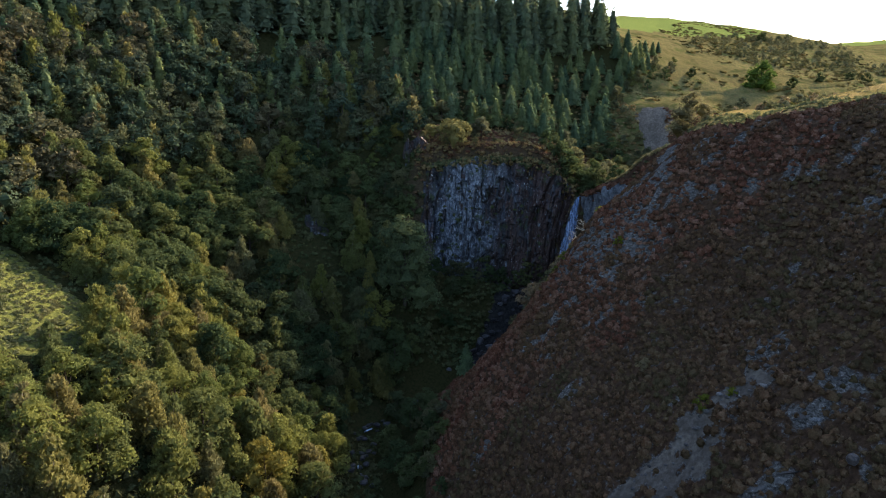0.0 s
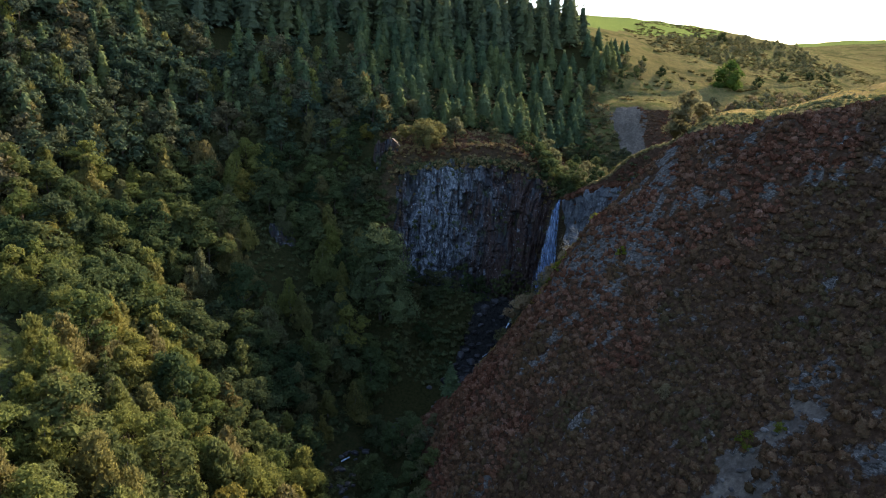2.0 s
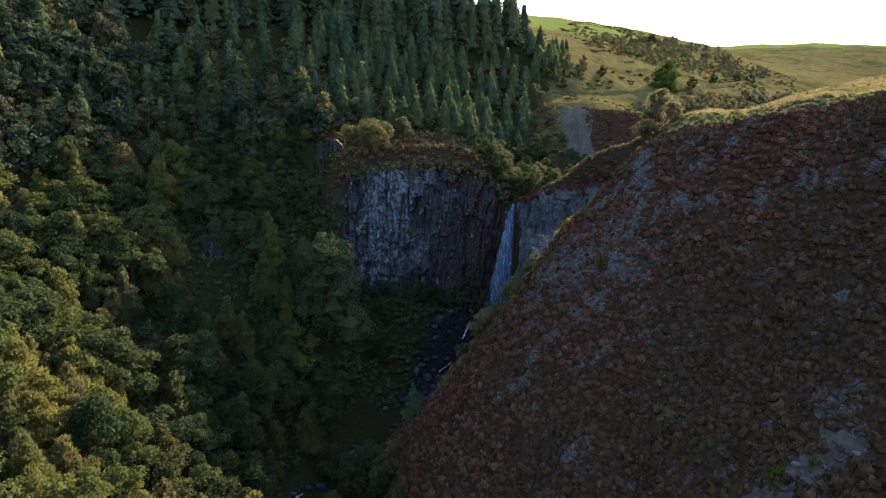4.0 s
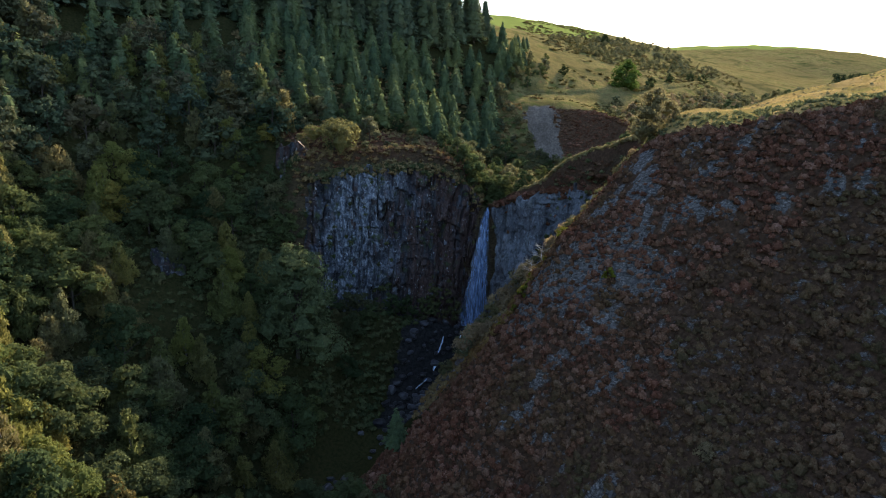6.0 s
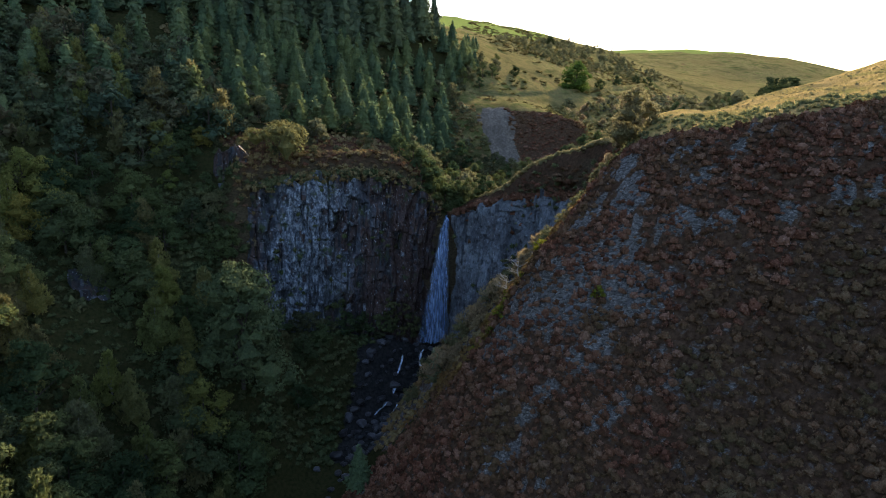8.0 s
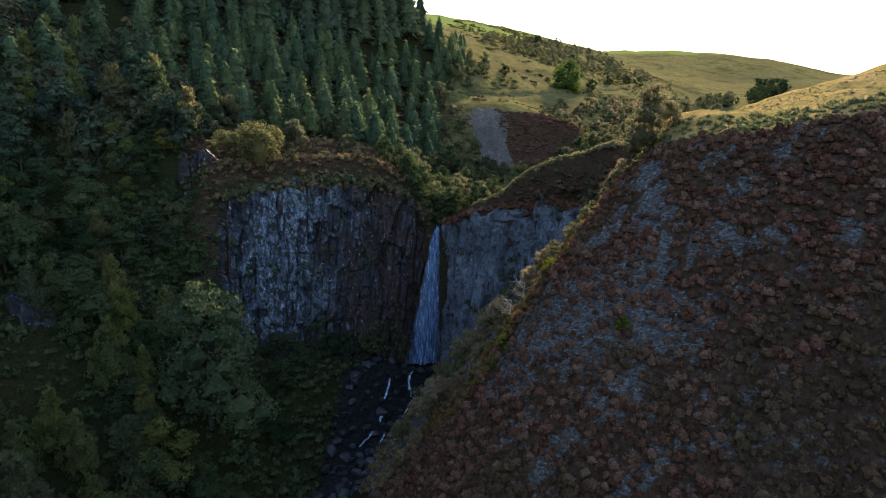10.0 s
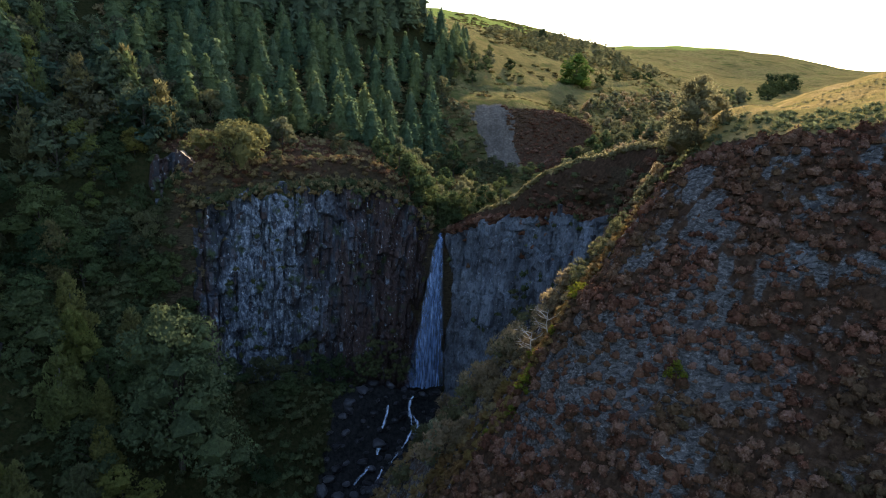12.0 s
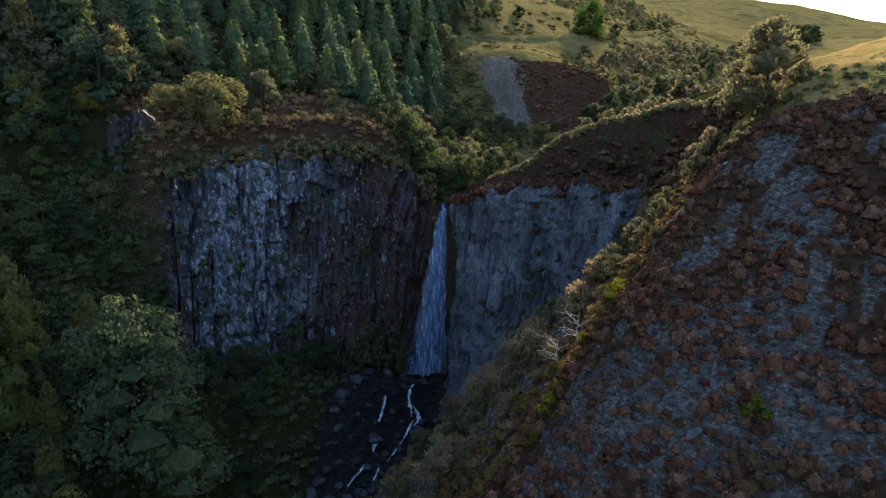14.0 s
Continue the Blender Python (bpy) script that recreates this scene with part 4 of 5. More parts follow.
def sprig_material(name, stops, patch, wide_scale=0.06, toned=False, through_light=0.0):
    """Low shrubs: tone by tussock, with any shade painted on it, and by broad patches over the slope."""
    m, nt, b = material(name, 0.9)
    geo = nt.nodes.new("ShaderNodeNewGeometry")
    near = noise_tex(nt, geo.outputs["Position"], 1.8 if toned else 0.9, 6, 0.78)
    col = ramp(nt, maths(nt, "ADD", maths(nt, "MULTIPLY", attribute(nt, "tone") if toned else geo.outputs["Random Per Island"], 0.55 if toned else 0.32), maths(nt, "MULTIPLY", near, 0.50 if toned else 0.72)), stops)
    far = noise_tex(nt, geo.outputs["Position"], wide_scale, 4, 0.65, 0.3)
    col = mix(nt, ramp(nt, far, grey(0.46, 0.68)), col, mix(nt, 0.6, col, patch))
    speck = noise_tex(nt, geo.outputs["Position"], 5.0, 4, 0.75)
    col = mix(nt, ramp(nt, speck, grey(0.32, 0.62)), mix(nt, 0.55, col, (0.014, 0.011, 0.007)), col)
    nt.links.new(col, b.inputs["Base Color"])
    bump(nt, b, speck, 1.0, 0.15)
    if through_light:
        tr, ms = nt.nodes.new("ShaderNodeBsdfTranslucent"), nt.nodes.new("ShaderNodeMixShader")
        ms.inputs[0].default_value = through_light
        for a, c in ((col, tr.inputs[0]), (b.outputs[0], ms.inputs[1]), (tr.outputs[0], ms.inputs[2]), (ms.outputs[0], nt.nodes["Material Output"].inputs[0])):
            nt.links.new(a, c)
    return m


HEATH = sprig_material("heather_sprigs", [(0.12, (0.072, 0.034, 0.022)), (0.35, (0.140, 0.061, 0.038)), (0.52, (0.205, 0.089, 0.055)), (0.66, (0.220, 0.112, 0.070)), (0.85, (0.32, 0.178, 0.130))], (0.112, 0.090, 0.043), 0.07, True)
HEATH_OLIVE = sprig_material("olive_heather_sprigs", [(0.12, (0.058, 0.036, 0.022)), (0.35, (0.108, 0.064, 0.036)), (0.52, (0.148, 0.088, 0.048)), (0.66, (0.165, 0.088, 0.050)), (0.85, (0.21, 0.135, 0.082))], (0.085, 0.084, 0.038), 0.07, True)
FERN = sprig_material("bracken_fronds", [(0.2, (0.070, 0.085, 0.036)), (0.5, (0.165, 0.185, 0.085)), (0.8, (0.29, 0.29, 0.15))], (0.19, 0.15, 0.075), 0.06, False, 0.45)
UNDER = sprig_material("undergrowth_leaves", [(0.2, (0.030, 0.044, 0.020)), (0.5, (0.066, 0.088, 0.038)), (0.8, (0.13, 0.135, 0.058))], (0.12, 0.095, 0.045))
STRAW = sprig_material("dry_grass", [(0.2, (0.17, 0.155, 0.075)), (0.5, (0.32, 0.275, 0.14)), (0.8, (0.48, 0.41, 0.24))], (0.28, 0.26, 0.11), 0.09, False, 0.5)

FACE = [(8, 44), (2, 82), (-2, 110), (0, 133), (-4, 151), (10, 153), (24, 147), (31, 142), (40, 141)] + BROW[:-1] + [(95, 44)]


def heather_bushes(n, count, leaf):
    """Rounded bushes about a metre across: a dense heart, beset with upright sprigs."""
    out = []
    for _ in range(n):
        d = ICO[ICO[:, 2] > -0.3]
        idx = -np.ones(len(ICO), int)
        idx[np.flatnonzero(ICO[:, 2] > -0.3)] = np.arange(len(d))
        f = idx[ICO_F][(ICO[ICO_F][..., 2] > -0.3).all(1)]
        ph = rng.uniform(0, 6, 3)

        def lump(q):
            return 1 + 0.16 * np.sin(q[:, 0] * 4 + ph[0]) * np.cos(q[:, 1] * 4 + ph[1]) + 0.10 * np.sin(q[:, 2] * 5 + ph[2] + q[:, 0] * 3)

        core = (d * (0.40, 0.40, 0.42) * (lump(d) * rng.uniform(0.8, 1.15, len(d)))[:, None], f)
        q = rng.normal(0, 1, (count, 3))
        q[:, 2] = np.abs(q[:, 2]) + 0.05
        q /= np.linalg.norm(q, axis=1)[:, None]
        # shade painted in: hearts darken towards the underside, sprigs mostly lighter
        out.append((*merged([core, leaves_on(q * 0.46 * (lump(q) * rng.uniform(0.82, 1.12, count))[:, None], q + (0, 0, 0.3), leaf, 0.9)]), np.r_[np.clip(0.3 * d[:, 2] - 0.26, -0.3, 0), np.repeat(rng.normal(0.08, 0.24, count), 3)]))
    return out


def heather_field(spacing, seed, variants, lo, hi, y0, y1, mat, label):
    """Bushes over the slope between two wavering lines, leaving bare rock free."""
    x, y = scatter(FACE, spacing, seed)
    wx, wy = x + 1.0 * value_noise(x / 3, y / 3, 61), y + 1.0 * value_noise(x / 3, y / 3, 62)
    yy = y + 9 * value_noise(x / 8, y / 8, 63) + 5 * value_noise(x / 2.5, y / 2.5, 64)
    k = inside(wx, wy, FACE) & (face_bald(x, y) < 0) & (yy >= y0) & (yy < y1)
    carpet("heather", x[k], y[k], variants, lo, hi, mat, label, "heather", seed, (0.95, 1.4))


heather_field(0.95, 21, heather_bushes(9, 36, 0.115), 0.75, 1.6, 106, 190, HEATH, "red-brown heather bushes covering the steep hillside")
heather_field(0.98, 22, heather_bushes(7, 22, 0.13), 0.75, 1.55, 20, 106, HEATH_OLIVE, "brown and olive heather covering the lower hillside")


def heather_cover():
    x, y = scatter(BANK_HEATH, 1.0, 23)
    x2, y2 = scatter(CLIFF_BROW, 1.25, 24)
    x3, y3 = scatter(HEAP_HEATH, 1.25, 25)
    x, y, x2, y2 = x[~near_line(x, y, CREST, 2.0)], y[~near_line(x, y, CREST, 2.0)], x2, y2
    carpet("heather", np.r_[x, x2, x3], np.r_[y, y2, y3], clump_variants(6, 36, 0.14), 0.9, 1.9, HEATH, "brown heather and dead bracken above the cliffs", "heather", 26)


heather_cover()
fx, fy = scatter(BROW + BROW_TOP[::-1], 1.3, 31)
fk = fy > 60
fx, fy = fx[fk], fy[fk]
carpet("bracken", fx, fy, clump_variants(5, 36, 0.15, 0.9), 0.8, 1.6, FERN, "yellow-green bracken along the brow of the hill", "bracken", 32)
fx, fy = scatter(BRACKEN, 1.35, 33)
carpet("bracken", fx, fy, clump_variants(5, 36, 0.15, 0.8), 1.0, 1.8, FERN, "pale green bracken clearing beside the wood", "bracken", 34)
fx, fy = scatter(WOOD_NEAR, 2.0, 35)
gx, gy = scatter([(-24, 196), (-24, 212), (-9, 208), (-7, 200), (10, 201), (26, 202), (18, 196), (10, 184), (4, 172), (-4, 172)], 1.6, 36)
hx, hy = scatter([(-25, 150), (-18, 146), (-12, 120), (-8, 96), (-18, 92), (-24, 120)], 2.0, 37)
jx, jy = scatter(GULLY, 1.6, 38)
BRUSH = sprig_material("gully_scrub", [(0.2, (0.15, 0.11, 0.052)), (0.5, (0.31, 0.235, 0.115)), (0.8, (0.46, 0.35, 0.18))], (0.36, 0.19, 0.08), 0.12, False, 0.35)
carpet("scrub", jx, jy, clump_variants(6, 36, 0.13, 1.1), 0.9, 1.9, BRUSH, "brown bracken and scrub filling the gully", "scrub", 45)
bx, by = scatter([(-9, 206.5), (20, 207.8), (44, 208.2), (46, 213), (30, 214), (-9, 212)], 1.05, 48)
carpet("brow_grass", bx, by, clump_variants(6, 30, 0.14, 1.0), 0.9, 2.0, BRUSH, "brown and yellow growth hanging over the cliff edge", "scrub", 49)
qx, qy = scatter([(51, 204), (55.5, 196), (60, 188), (64, 177), (63.3, 162), (57.5, 151), (54, 158), (59, 178), (55, 192), (50, 202)], 1.1, 50)
qk = ~near_line(qx, qy, CREST, 1.8)
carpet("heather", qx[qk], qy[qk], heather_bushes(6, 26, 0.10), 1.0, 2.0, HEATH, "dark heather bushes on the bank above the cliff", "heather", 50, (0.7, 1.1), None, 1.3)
qx, qy = scatter([(52, 203), (56, 196), (61, 188), (65, 177), (64, 162), (58, 150), (54, 156), (57, 178), (53, 192)], 1.9, 51)
qk = ~near_line(qx, qy, CREST, 1.2)
carpet("bracken", qx[qk], qy[qk], clump_variants(6, 36, 0.16, 1.0), 0.9, 1.9, FERN, "green and tan ferns on the bank above the cliff", "bracken", 52, (0.7, 1.1), None, 1.5)


def rim_growth(line, n, depth, mat, label, seed, lo, hi):
    """Tufts along the head of a rock face, some hanging over it."""
    r = np.random.default_rng(seed)
    p = np.array([along(line, u) for u in r.random(n)])
    back = r.uniform(-0.5, depth, n)
    carpet("rim_growth", p[:, 0] + r.normal(0, 0.2, n), p[:, 1] + back, clump_variants(6, 34, 0.15, 1.0), lo, hi, mat, label, "scrub", seed, (0.8, 1.4), p[:, 2] + 0.25 * np.clip(back, 0, 9) - 0.2 - np.where(back < 0.2, r.uniform(0, 2.0, n), 0))


NORTH_RIM = [(43, 207.6, 36), (38, 207.9, 41.8), (30, 208.1, 45.9), (15, 207.9, 46.4), (4, 207.1, 45.4), (-6.5, 205.6, 43.6)]
bx, by = scatter(CLIFF_BROW, 1.7, 75)
carpet("bracken", bx, by, clump_variants(6, 34, 0.15, 1.0), 0.9, 2.2, BRUSH, "tan bracken and dead grass on the slope above the cliff", "bracken", 76)
bx, by = scatter(CONIFERS, 2.3, 77)
cx, cy = scatter([(58, 232), (64, 246), (68, 262), (76, 280), (82, 268), (80, 256), (85, 246), (72, 236)], 1.7, 78)
carpet("bracken", np.r_[bx, cx], np.r_[by, cy], clump_variants(6, 26, 0.17, 0.9), 1.1, 2.6, BRUSH, "brown bracken between the young spruces", "bracken", 79)
rim_growth(NORTH_RIM, 420, 4.2, BRUSH, "brown bracken and grass spilling over the cliff edge", 71, 0.8, 1.8)
rim_growth(NORTH_RIM, 220, 4.2, UNDER, "dark ivy and bilberry along the cliff edge", 72, 0.8, 1.9)
rim_growth([(-4, 205.9, 44), (6, 207.3, 45.8), (13, 207.8, 46.4)], 170, 5.0, FERN, "yellow-green bracken below the rowan", 73, 0.8, 1.7)
rim_growth([(46.5, 206.9, 34.2), (50.6, 200.8, 36.9), (54.8, 191.8, 39.8), (58.8, 180.2, 41.9), (61.8, 166.8, 43)], 260, 2.5, HEATH, "dark heather hanging over the smooth cliff", 74, 0.7, 1.5)
wx, wy = scatter(WOOD_FAR, 3.2, 46)
carpet("undergrowth", wx, wy, clump_variants(5, 22, 0.17, 1.1), 2.2, 4.2, UNDER, "low dark thicket under the upper wood", "undergrowth", 47)
carpet("undergrowth", np.r_[fx, gx, hx], np.r_[fy, gy, hy], clump_variants(6, 26, 0.16, 1.0), 1.3, 2.8, UNDER, "dark brambles and low scrub under the trees", "undergrowth", 39)


def along_xy(line, n, spread, seed):
    r = np.random.default_rng(seed)
    p = np.array([along([(*q, 0) for q in line], u)[:2] for u in r.random(n)])
    return p[:, 0] + r.normal(0, spread, n), p[:, 1] + r.normal(0, spread, n)


gx, gy = along_xy(CREST, 1100, 0.5, 41)
px_, py_ = scatter([(66, 146), (68, 131), (76, 118), (86, 100), (120, 60), (150, 130), (116, 152), (84, 150)], 1.8, 42)
carpet("grass", gx, gy, clump_variants(5, 26, 0.13, 1.0), 0.8, 1.5, STRAW, "pale dry grass along the crest of the bank", "grass", 44)
ox, oy = along_xy([(47, 146), (40, 144), (33, 145), (27, 147.5), (20, 152), (14, 156)], 260, 1.1, 46)
RUST = sprig_material("rusty_bracken", [(0.2, (0.14, 0.085, 0.038)), (0.5, (0.28, 0.165, 0.066)), (0.8, (0.40, 0.26, 0.11))], (0.26, 0.22, 0.06), 0.15, False, 0.45)
sx_, sy_ = along_xy([(38, 143.6), (35.8, 142.9), (32.7, 142.2), (29.5, 140.3), (27.2, 141.7), (24.8, 142.2), (20, 146.5)], 260, 0.75, 48)
hx_, hy_ = scatter([(-5, 205.6), (4, 206.6), (16, 207.2), (16, 209), (-4, 208.6)], 0.9, 49)
ox, oy = np.r_[ox, sx_, hx_], np.r_[oy, sy_, hy_]
carpet("bracken", ox, oy, clump_variants(6, 34, 0.13, 1.0), 0.6, 1.4, RUST, "rusty orange bracken along the edge of the spur", "bracken", 47)
carpet("grass", px_, py_, clump_variants(5, 20, 0.13, 0.7), 0.4, 0.9, STRAW, "dry straw-coloured hill grass", "grass", 43)

# ---- slate outcrops, boulders ----
def boulder_mesh(name, mat, rough=0.22, flat=0.7, sub=2):
    bm = bmesh.new()
    bmesh.ops.create_icosphere(bm, subdivisions=sub, radius=0.5)
    off = Vector(rng.uniform(-50, 50, 3))
    for v in bm.verts:
        q = v.co.copy()
        v.co *= 1 + rough * 2.2 * noise.noise(q * 1.6 + off) + rough * noise.noise(q * 4 + off)
        m = max(abs(v.co.x), abs(v.co.y), abs(v.co.z))
        v.co *= 0.62 + 0.38 * 0.5 / max(0.2, m)
        v.co.z *= flat
    me = bpy.data.meshes.new(name)
    bm.to_mesh(me)
    bm.free()
    me.materials.append(mat)
    me.polygons.foreach_set("use_smooth", np.zeros(len(me.polygons), bool))
    return me


BOULDERS = [boulder_mesh("boulder", WET, 0.42) for _ in range(8)]
PALE_BOULDERS = [boulder_mesh("boulder", HILL_SLATE) for _ in range(6)]


def slab_mesh():
    """A tilted leaf of slate: thin, broken-edged."""
    n = 7
    an = np.sort(rng.uniform(0, 6.28, n))
    rad = rng.uniform(0.35, 0.55, n)
    top = np.c_[np.cos(an) * rad, np.sin(an) * rad, rng.uniform(0.08, 0.16, n)]
    low = top * (1.08, 1.08, 0) - (0, 0, 0.14)
    v = np.r_[top, low, [(0, 0, 0.15)], [(0, 0, -0.14)]]
    i = np.arange(n)
    j = (i + 1) % n
    f = np.r_[np.c_[i, j, j + n], np.c_[i, j + n, i + n], np.c_[j, i, np.full(n, 2 * n)]]
    return mesh_from("slab", v, f, HILL_SLATE)


SLABS = [slab_mesh() for _ in range(8)]


def build_outcrops():
    r = np.random.default_rng(51)
    for ox, oy, a, b, turn in ALL_OUTCROPS:
        z = ground(ox, oy)
        ridge = b < 1.0
        crop = thing("rock_outcrop", (ox, oy, z), "grey slate outcrop breaking through the heather", "outcrop", "slate outcrops")
        for _ in range(int(6 + 1.5 * a * b)):
            q, w = math.sqrt(r.random()), r.uniform(0, 6.28)
            lx, ly = q * math.cos(w) * b, q * math.sin(w) * a
            c, s = math.cos(radians(turn)), math.sin(radians(turn))
            px, py = lx * c - ly * s, lx * s + ly * c
            h = ground(ox + px, oy + py) - z
            gx, gy = ground(ox + px + .8, oy + py) - ground(ox + px - .8, oy + py), ground(ox + px, oy + py + .8) - ground(ox + px, oy + py - .8)
            nrm = Vector((-gx / 1.6, -gy / 1.6, 1)).normalized()
            m = Matrix.Translation((px, py, h + r.uniform(-0.12, 0.10))) @ nrm.to_track_quat("Z", "Y").to_matrix().to_4x4() @ Matrix.Rotation(r.uniform(-0.12, 0.2), 4, "X") @ Matrix.Rotation(r.uniform(-0.15, 0.15), 4, "Y") @ Matrix.Rotation(r.normal(0.9, 0.35), 4, "Z")
            sz = r.choice([0.35, 0.6, 1.1]) * r.uniform(0.8, 1.2) * (0.6 if ridge else 1)
            part("slab", SLABS[r.integers(8)], crop, "", m @ Matrix.Diagonal((sz * r.uniform(1.2, 2.4), sz * r.uniform(0.5, 0.8), sz * r.uniform(0.8, 2.0), 1)))


build_outcrops()
rx, ry = scatter([(8, 100), (24, 92), (60, 86), (68, 100), (58, 128), (56, 142), (30, 142), (6, 150), (0, 128)], 1.15, 87)
rk = bare(rx, ry, 1.15) + 1.1 * value_noise(rx / 1.8, ry / 1.8, 88) > 0.0
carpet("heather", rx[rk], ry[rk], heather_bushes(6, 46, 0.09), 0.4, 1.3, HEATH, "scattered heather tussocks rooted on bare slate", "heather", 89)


def boulder(x, y, size, group, label="dark wet boulder in the stream bed", dz=0.0):
    r = rng
    o = new("boulder", BOULDERS[r.integers(8)] if "wet" in label else PALE_BOULDERS[r.integers(6)])
    o.matrix_basis = Matrix.Translation((x, y, ground(x, y) + size * 0.12 + dz)) @ Matrix.Rotation(r.uniform(0, 6.28), 4, "Z") @ Matrix.Rotation(r.uniform(-.3, .3), 4, "X") @ Matrix.Diagonal((size, size * r.uniform(.7, 1), size * r.uniform(.6, 1), 1))
    return tagged(o, label, "boulder", group)


for x, y in zip(*scatter([(40, 204), (46, 199), (38, 192), (28, 182), (14, 169), (5, 173), (12, 187), (18, 198), (28, 204)], 2.2, 52)):
    boulder(x, y, rng.choice([0.8, 1.2, 1.7, 2.4]) * rng.uniform(0.8, 1.2), "stream boulders")
for x, y in zip(*along_xy([(12, 172), (-8, 158), (-21, 147), (-20, 132), (-15, 116)], 60, 1.5, 53)):
    boulder(x, y, rng.uniform(0.8, 2.0), "stream boulders")
for x, y in zip(*along_xy([(52.5, 178.5), (47, 188), (43, 197)], 26, 1.2, 54)):
    boulder(x, y, rng.uniform(0.8, 2.2), "fallen blocks", "pale fallen block at the cliff foot")
for x, y in zip(*scatter(SCREE_STRIP, 1.6, 55)):
    boulder(x, y, rng.uniform(0.3, 0.95), "scree stones", "pale broken slate stone on bare scree")


def ledge_plants():
    """Tufts and hanging ivy rooted on the ledges of the rock faces."""
    r = np.random.default_rng(58)
    tufts, pieces = clump_variants(5, 22, 0.2, 1.0), []
    faces = (((36, 204.6, 10), (22, 203.8, 16), (10, 203, 13), (38, 203.6, 1), (17, 202.4, 8), (3, 201.8, 10), 220), ((44, 205.6, 34), (15, 205.2, 45), (-6, 203.2, 43), (39, 203.8, 1), (17, 202.6, 8), (-7, 199, 15), 170), ((46, 204.5, 33), (53, 191.3, 39), (59.3, 168, 42), (43, 201, 3), (49.5, 182, 17), (56.5, 166.5, 36), 60))
    for a, b, c, d, e, f, n in faces:
        for _ in range(n):
            u, w = r.random(), r.beta(0.8, 0.9)
            p = along([a, b, c], u) * w + along([d, e, f], u) * (1 - w)
            if value_noise(np.array([p.x / 6 + p.y / 6]), np.array([p.z / 6]), 15)[0] < 0.0:
                continue
            v, fc = tufts[r.integers(5)]
            pieces.append((placed(v, p.x, p.y, p.z - 0.4, r.uniform(0.7, 1.7), r.uniform(0, 6.28), r.uniform(0.9, 2.2)), fc))
    stuff("ledge_plants", mesh_from("ledge_plants", *merged(pieces), UNDER), "dark tufts and ivy clinging to the rock faces", "plants")


ledge_plants()

MOORGRASS = sprig_material("moor_tussock", [(0.2, (0.060, 0.070, 0.024)), (0.45, (0.125, 0.125, 0.044)), (0.6, (0.20, 0.165, 0.065)), (0.8, (0.28, 0.22, 0.10))], (0.13, 0.085, 0.042), 0.03, False, 0.35)
mx, my = scatter([(66, 270), (84, 290), (96, 322), (110, 370), (150, 430), (190, 520), (240, 500), (300, 462), (330, 440), (300, 400), (220, 330), (330, 400), (240, 290), (180, 235), (140, 200), (100, 194), (76, 212), (70, 226), (62, 232)], 3.5, 81)
mk = ~inside(mx, my, HEAP_FACE) & ~inside(mx, my, HEAP_HEATH) & (value_noise(mx / 30, my / 18, 82) + 0.5 * value_noise(mx / 9, my / 9, 83) > -0.12)
carpet("moor_tussocks", mx[mk], my[mk], clump_variants(6, 26, 0.17, 0.8), 1.6, 4.4, MOORGRASS, "rough olive tussocks and bracken on the moor", "tussock", 84, (0.35, 0.7))
x_, y_ = scatter([(-26, 194), (-26, 213), (-6, 209), (-5.5, 204), (-7, 200), (-10, 196)], 1.3, 57)
carpet("undergrowth", x_, y_, clump_variants(5, 34, 0.14, 1.2), 1.4, 2.8, UNDER, "dense dark scrub beside the cliff", "undergrowth", 59)

# ---- water ----
def water_material(name, tones):
    m, nt, b = material(name, 0.35)
    c = nt.nodes.new("ShaderNodeNewGeometry").outputs["Position"]
    n = noise_tex(nt, c, 2.2, 5, 0.65, 0.2, (1, 1, 0.10))
    nt.links.new(ramp(nt, n, tones), b.inputs["Base Color"])
    thin = maths(nt, "SUBTRACT", maths(nt, "ADD", n, 0.18), maths(nt, "MULTIPLY", attribute(nt, "edge"), 0.42))
    nt.links.new(ramp(nt, thin, grey(0.26, 0.62)), b.inputs["Alpha"])
    return m


WATER = water_material("falling_water", [(0.35, (0.065, 0.11, 0.21)), (0.56, (0.16, 0.235, 0.39)), (0.75, (0.52, 0.62, 0.79))])
FOAM = water_material("foaming_water", [(0.36, (0.22, 0.30, 0.44)), (0.52, (0.50, 0.60, 0.74)), (0.7, (0.78, 0.84, 0.90))])


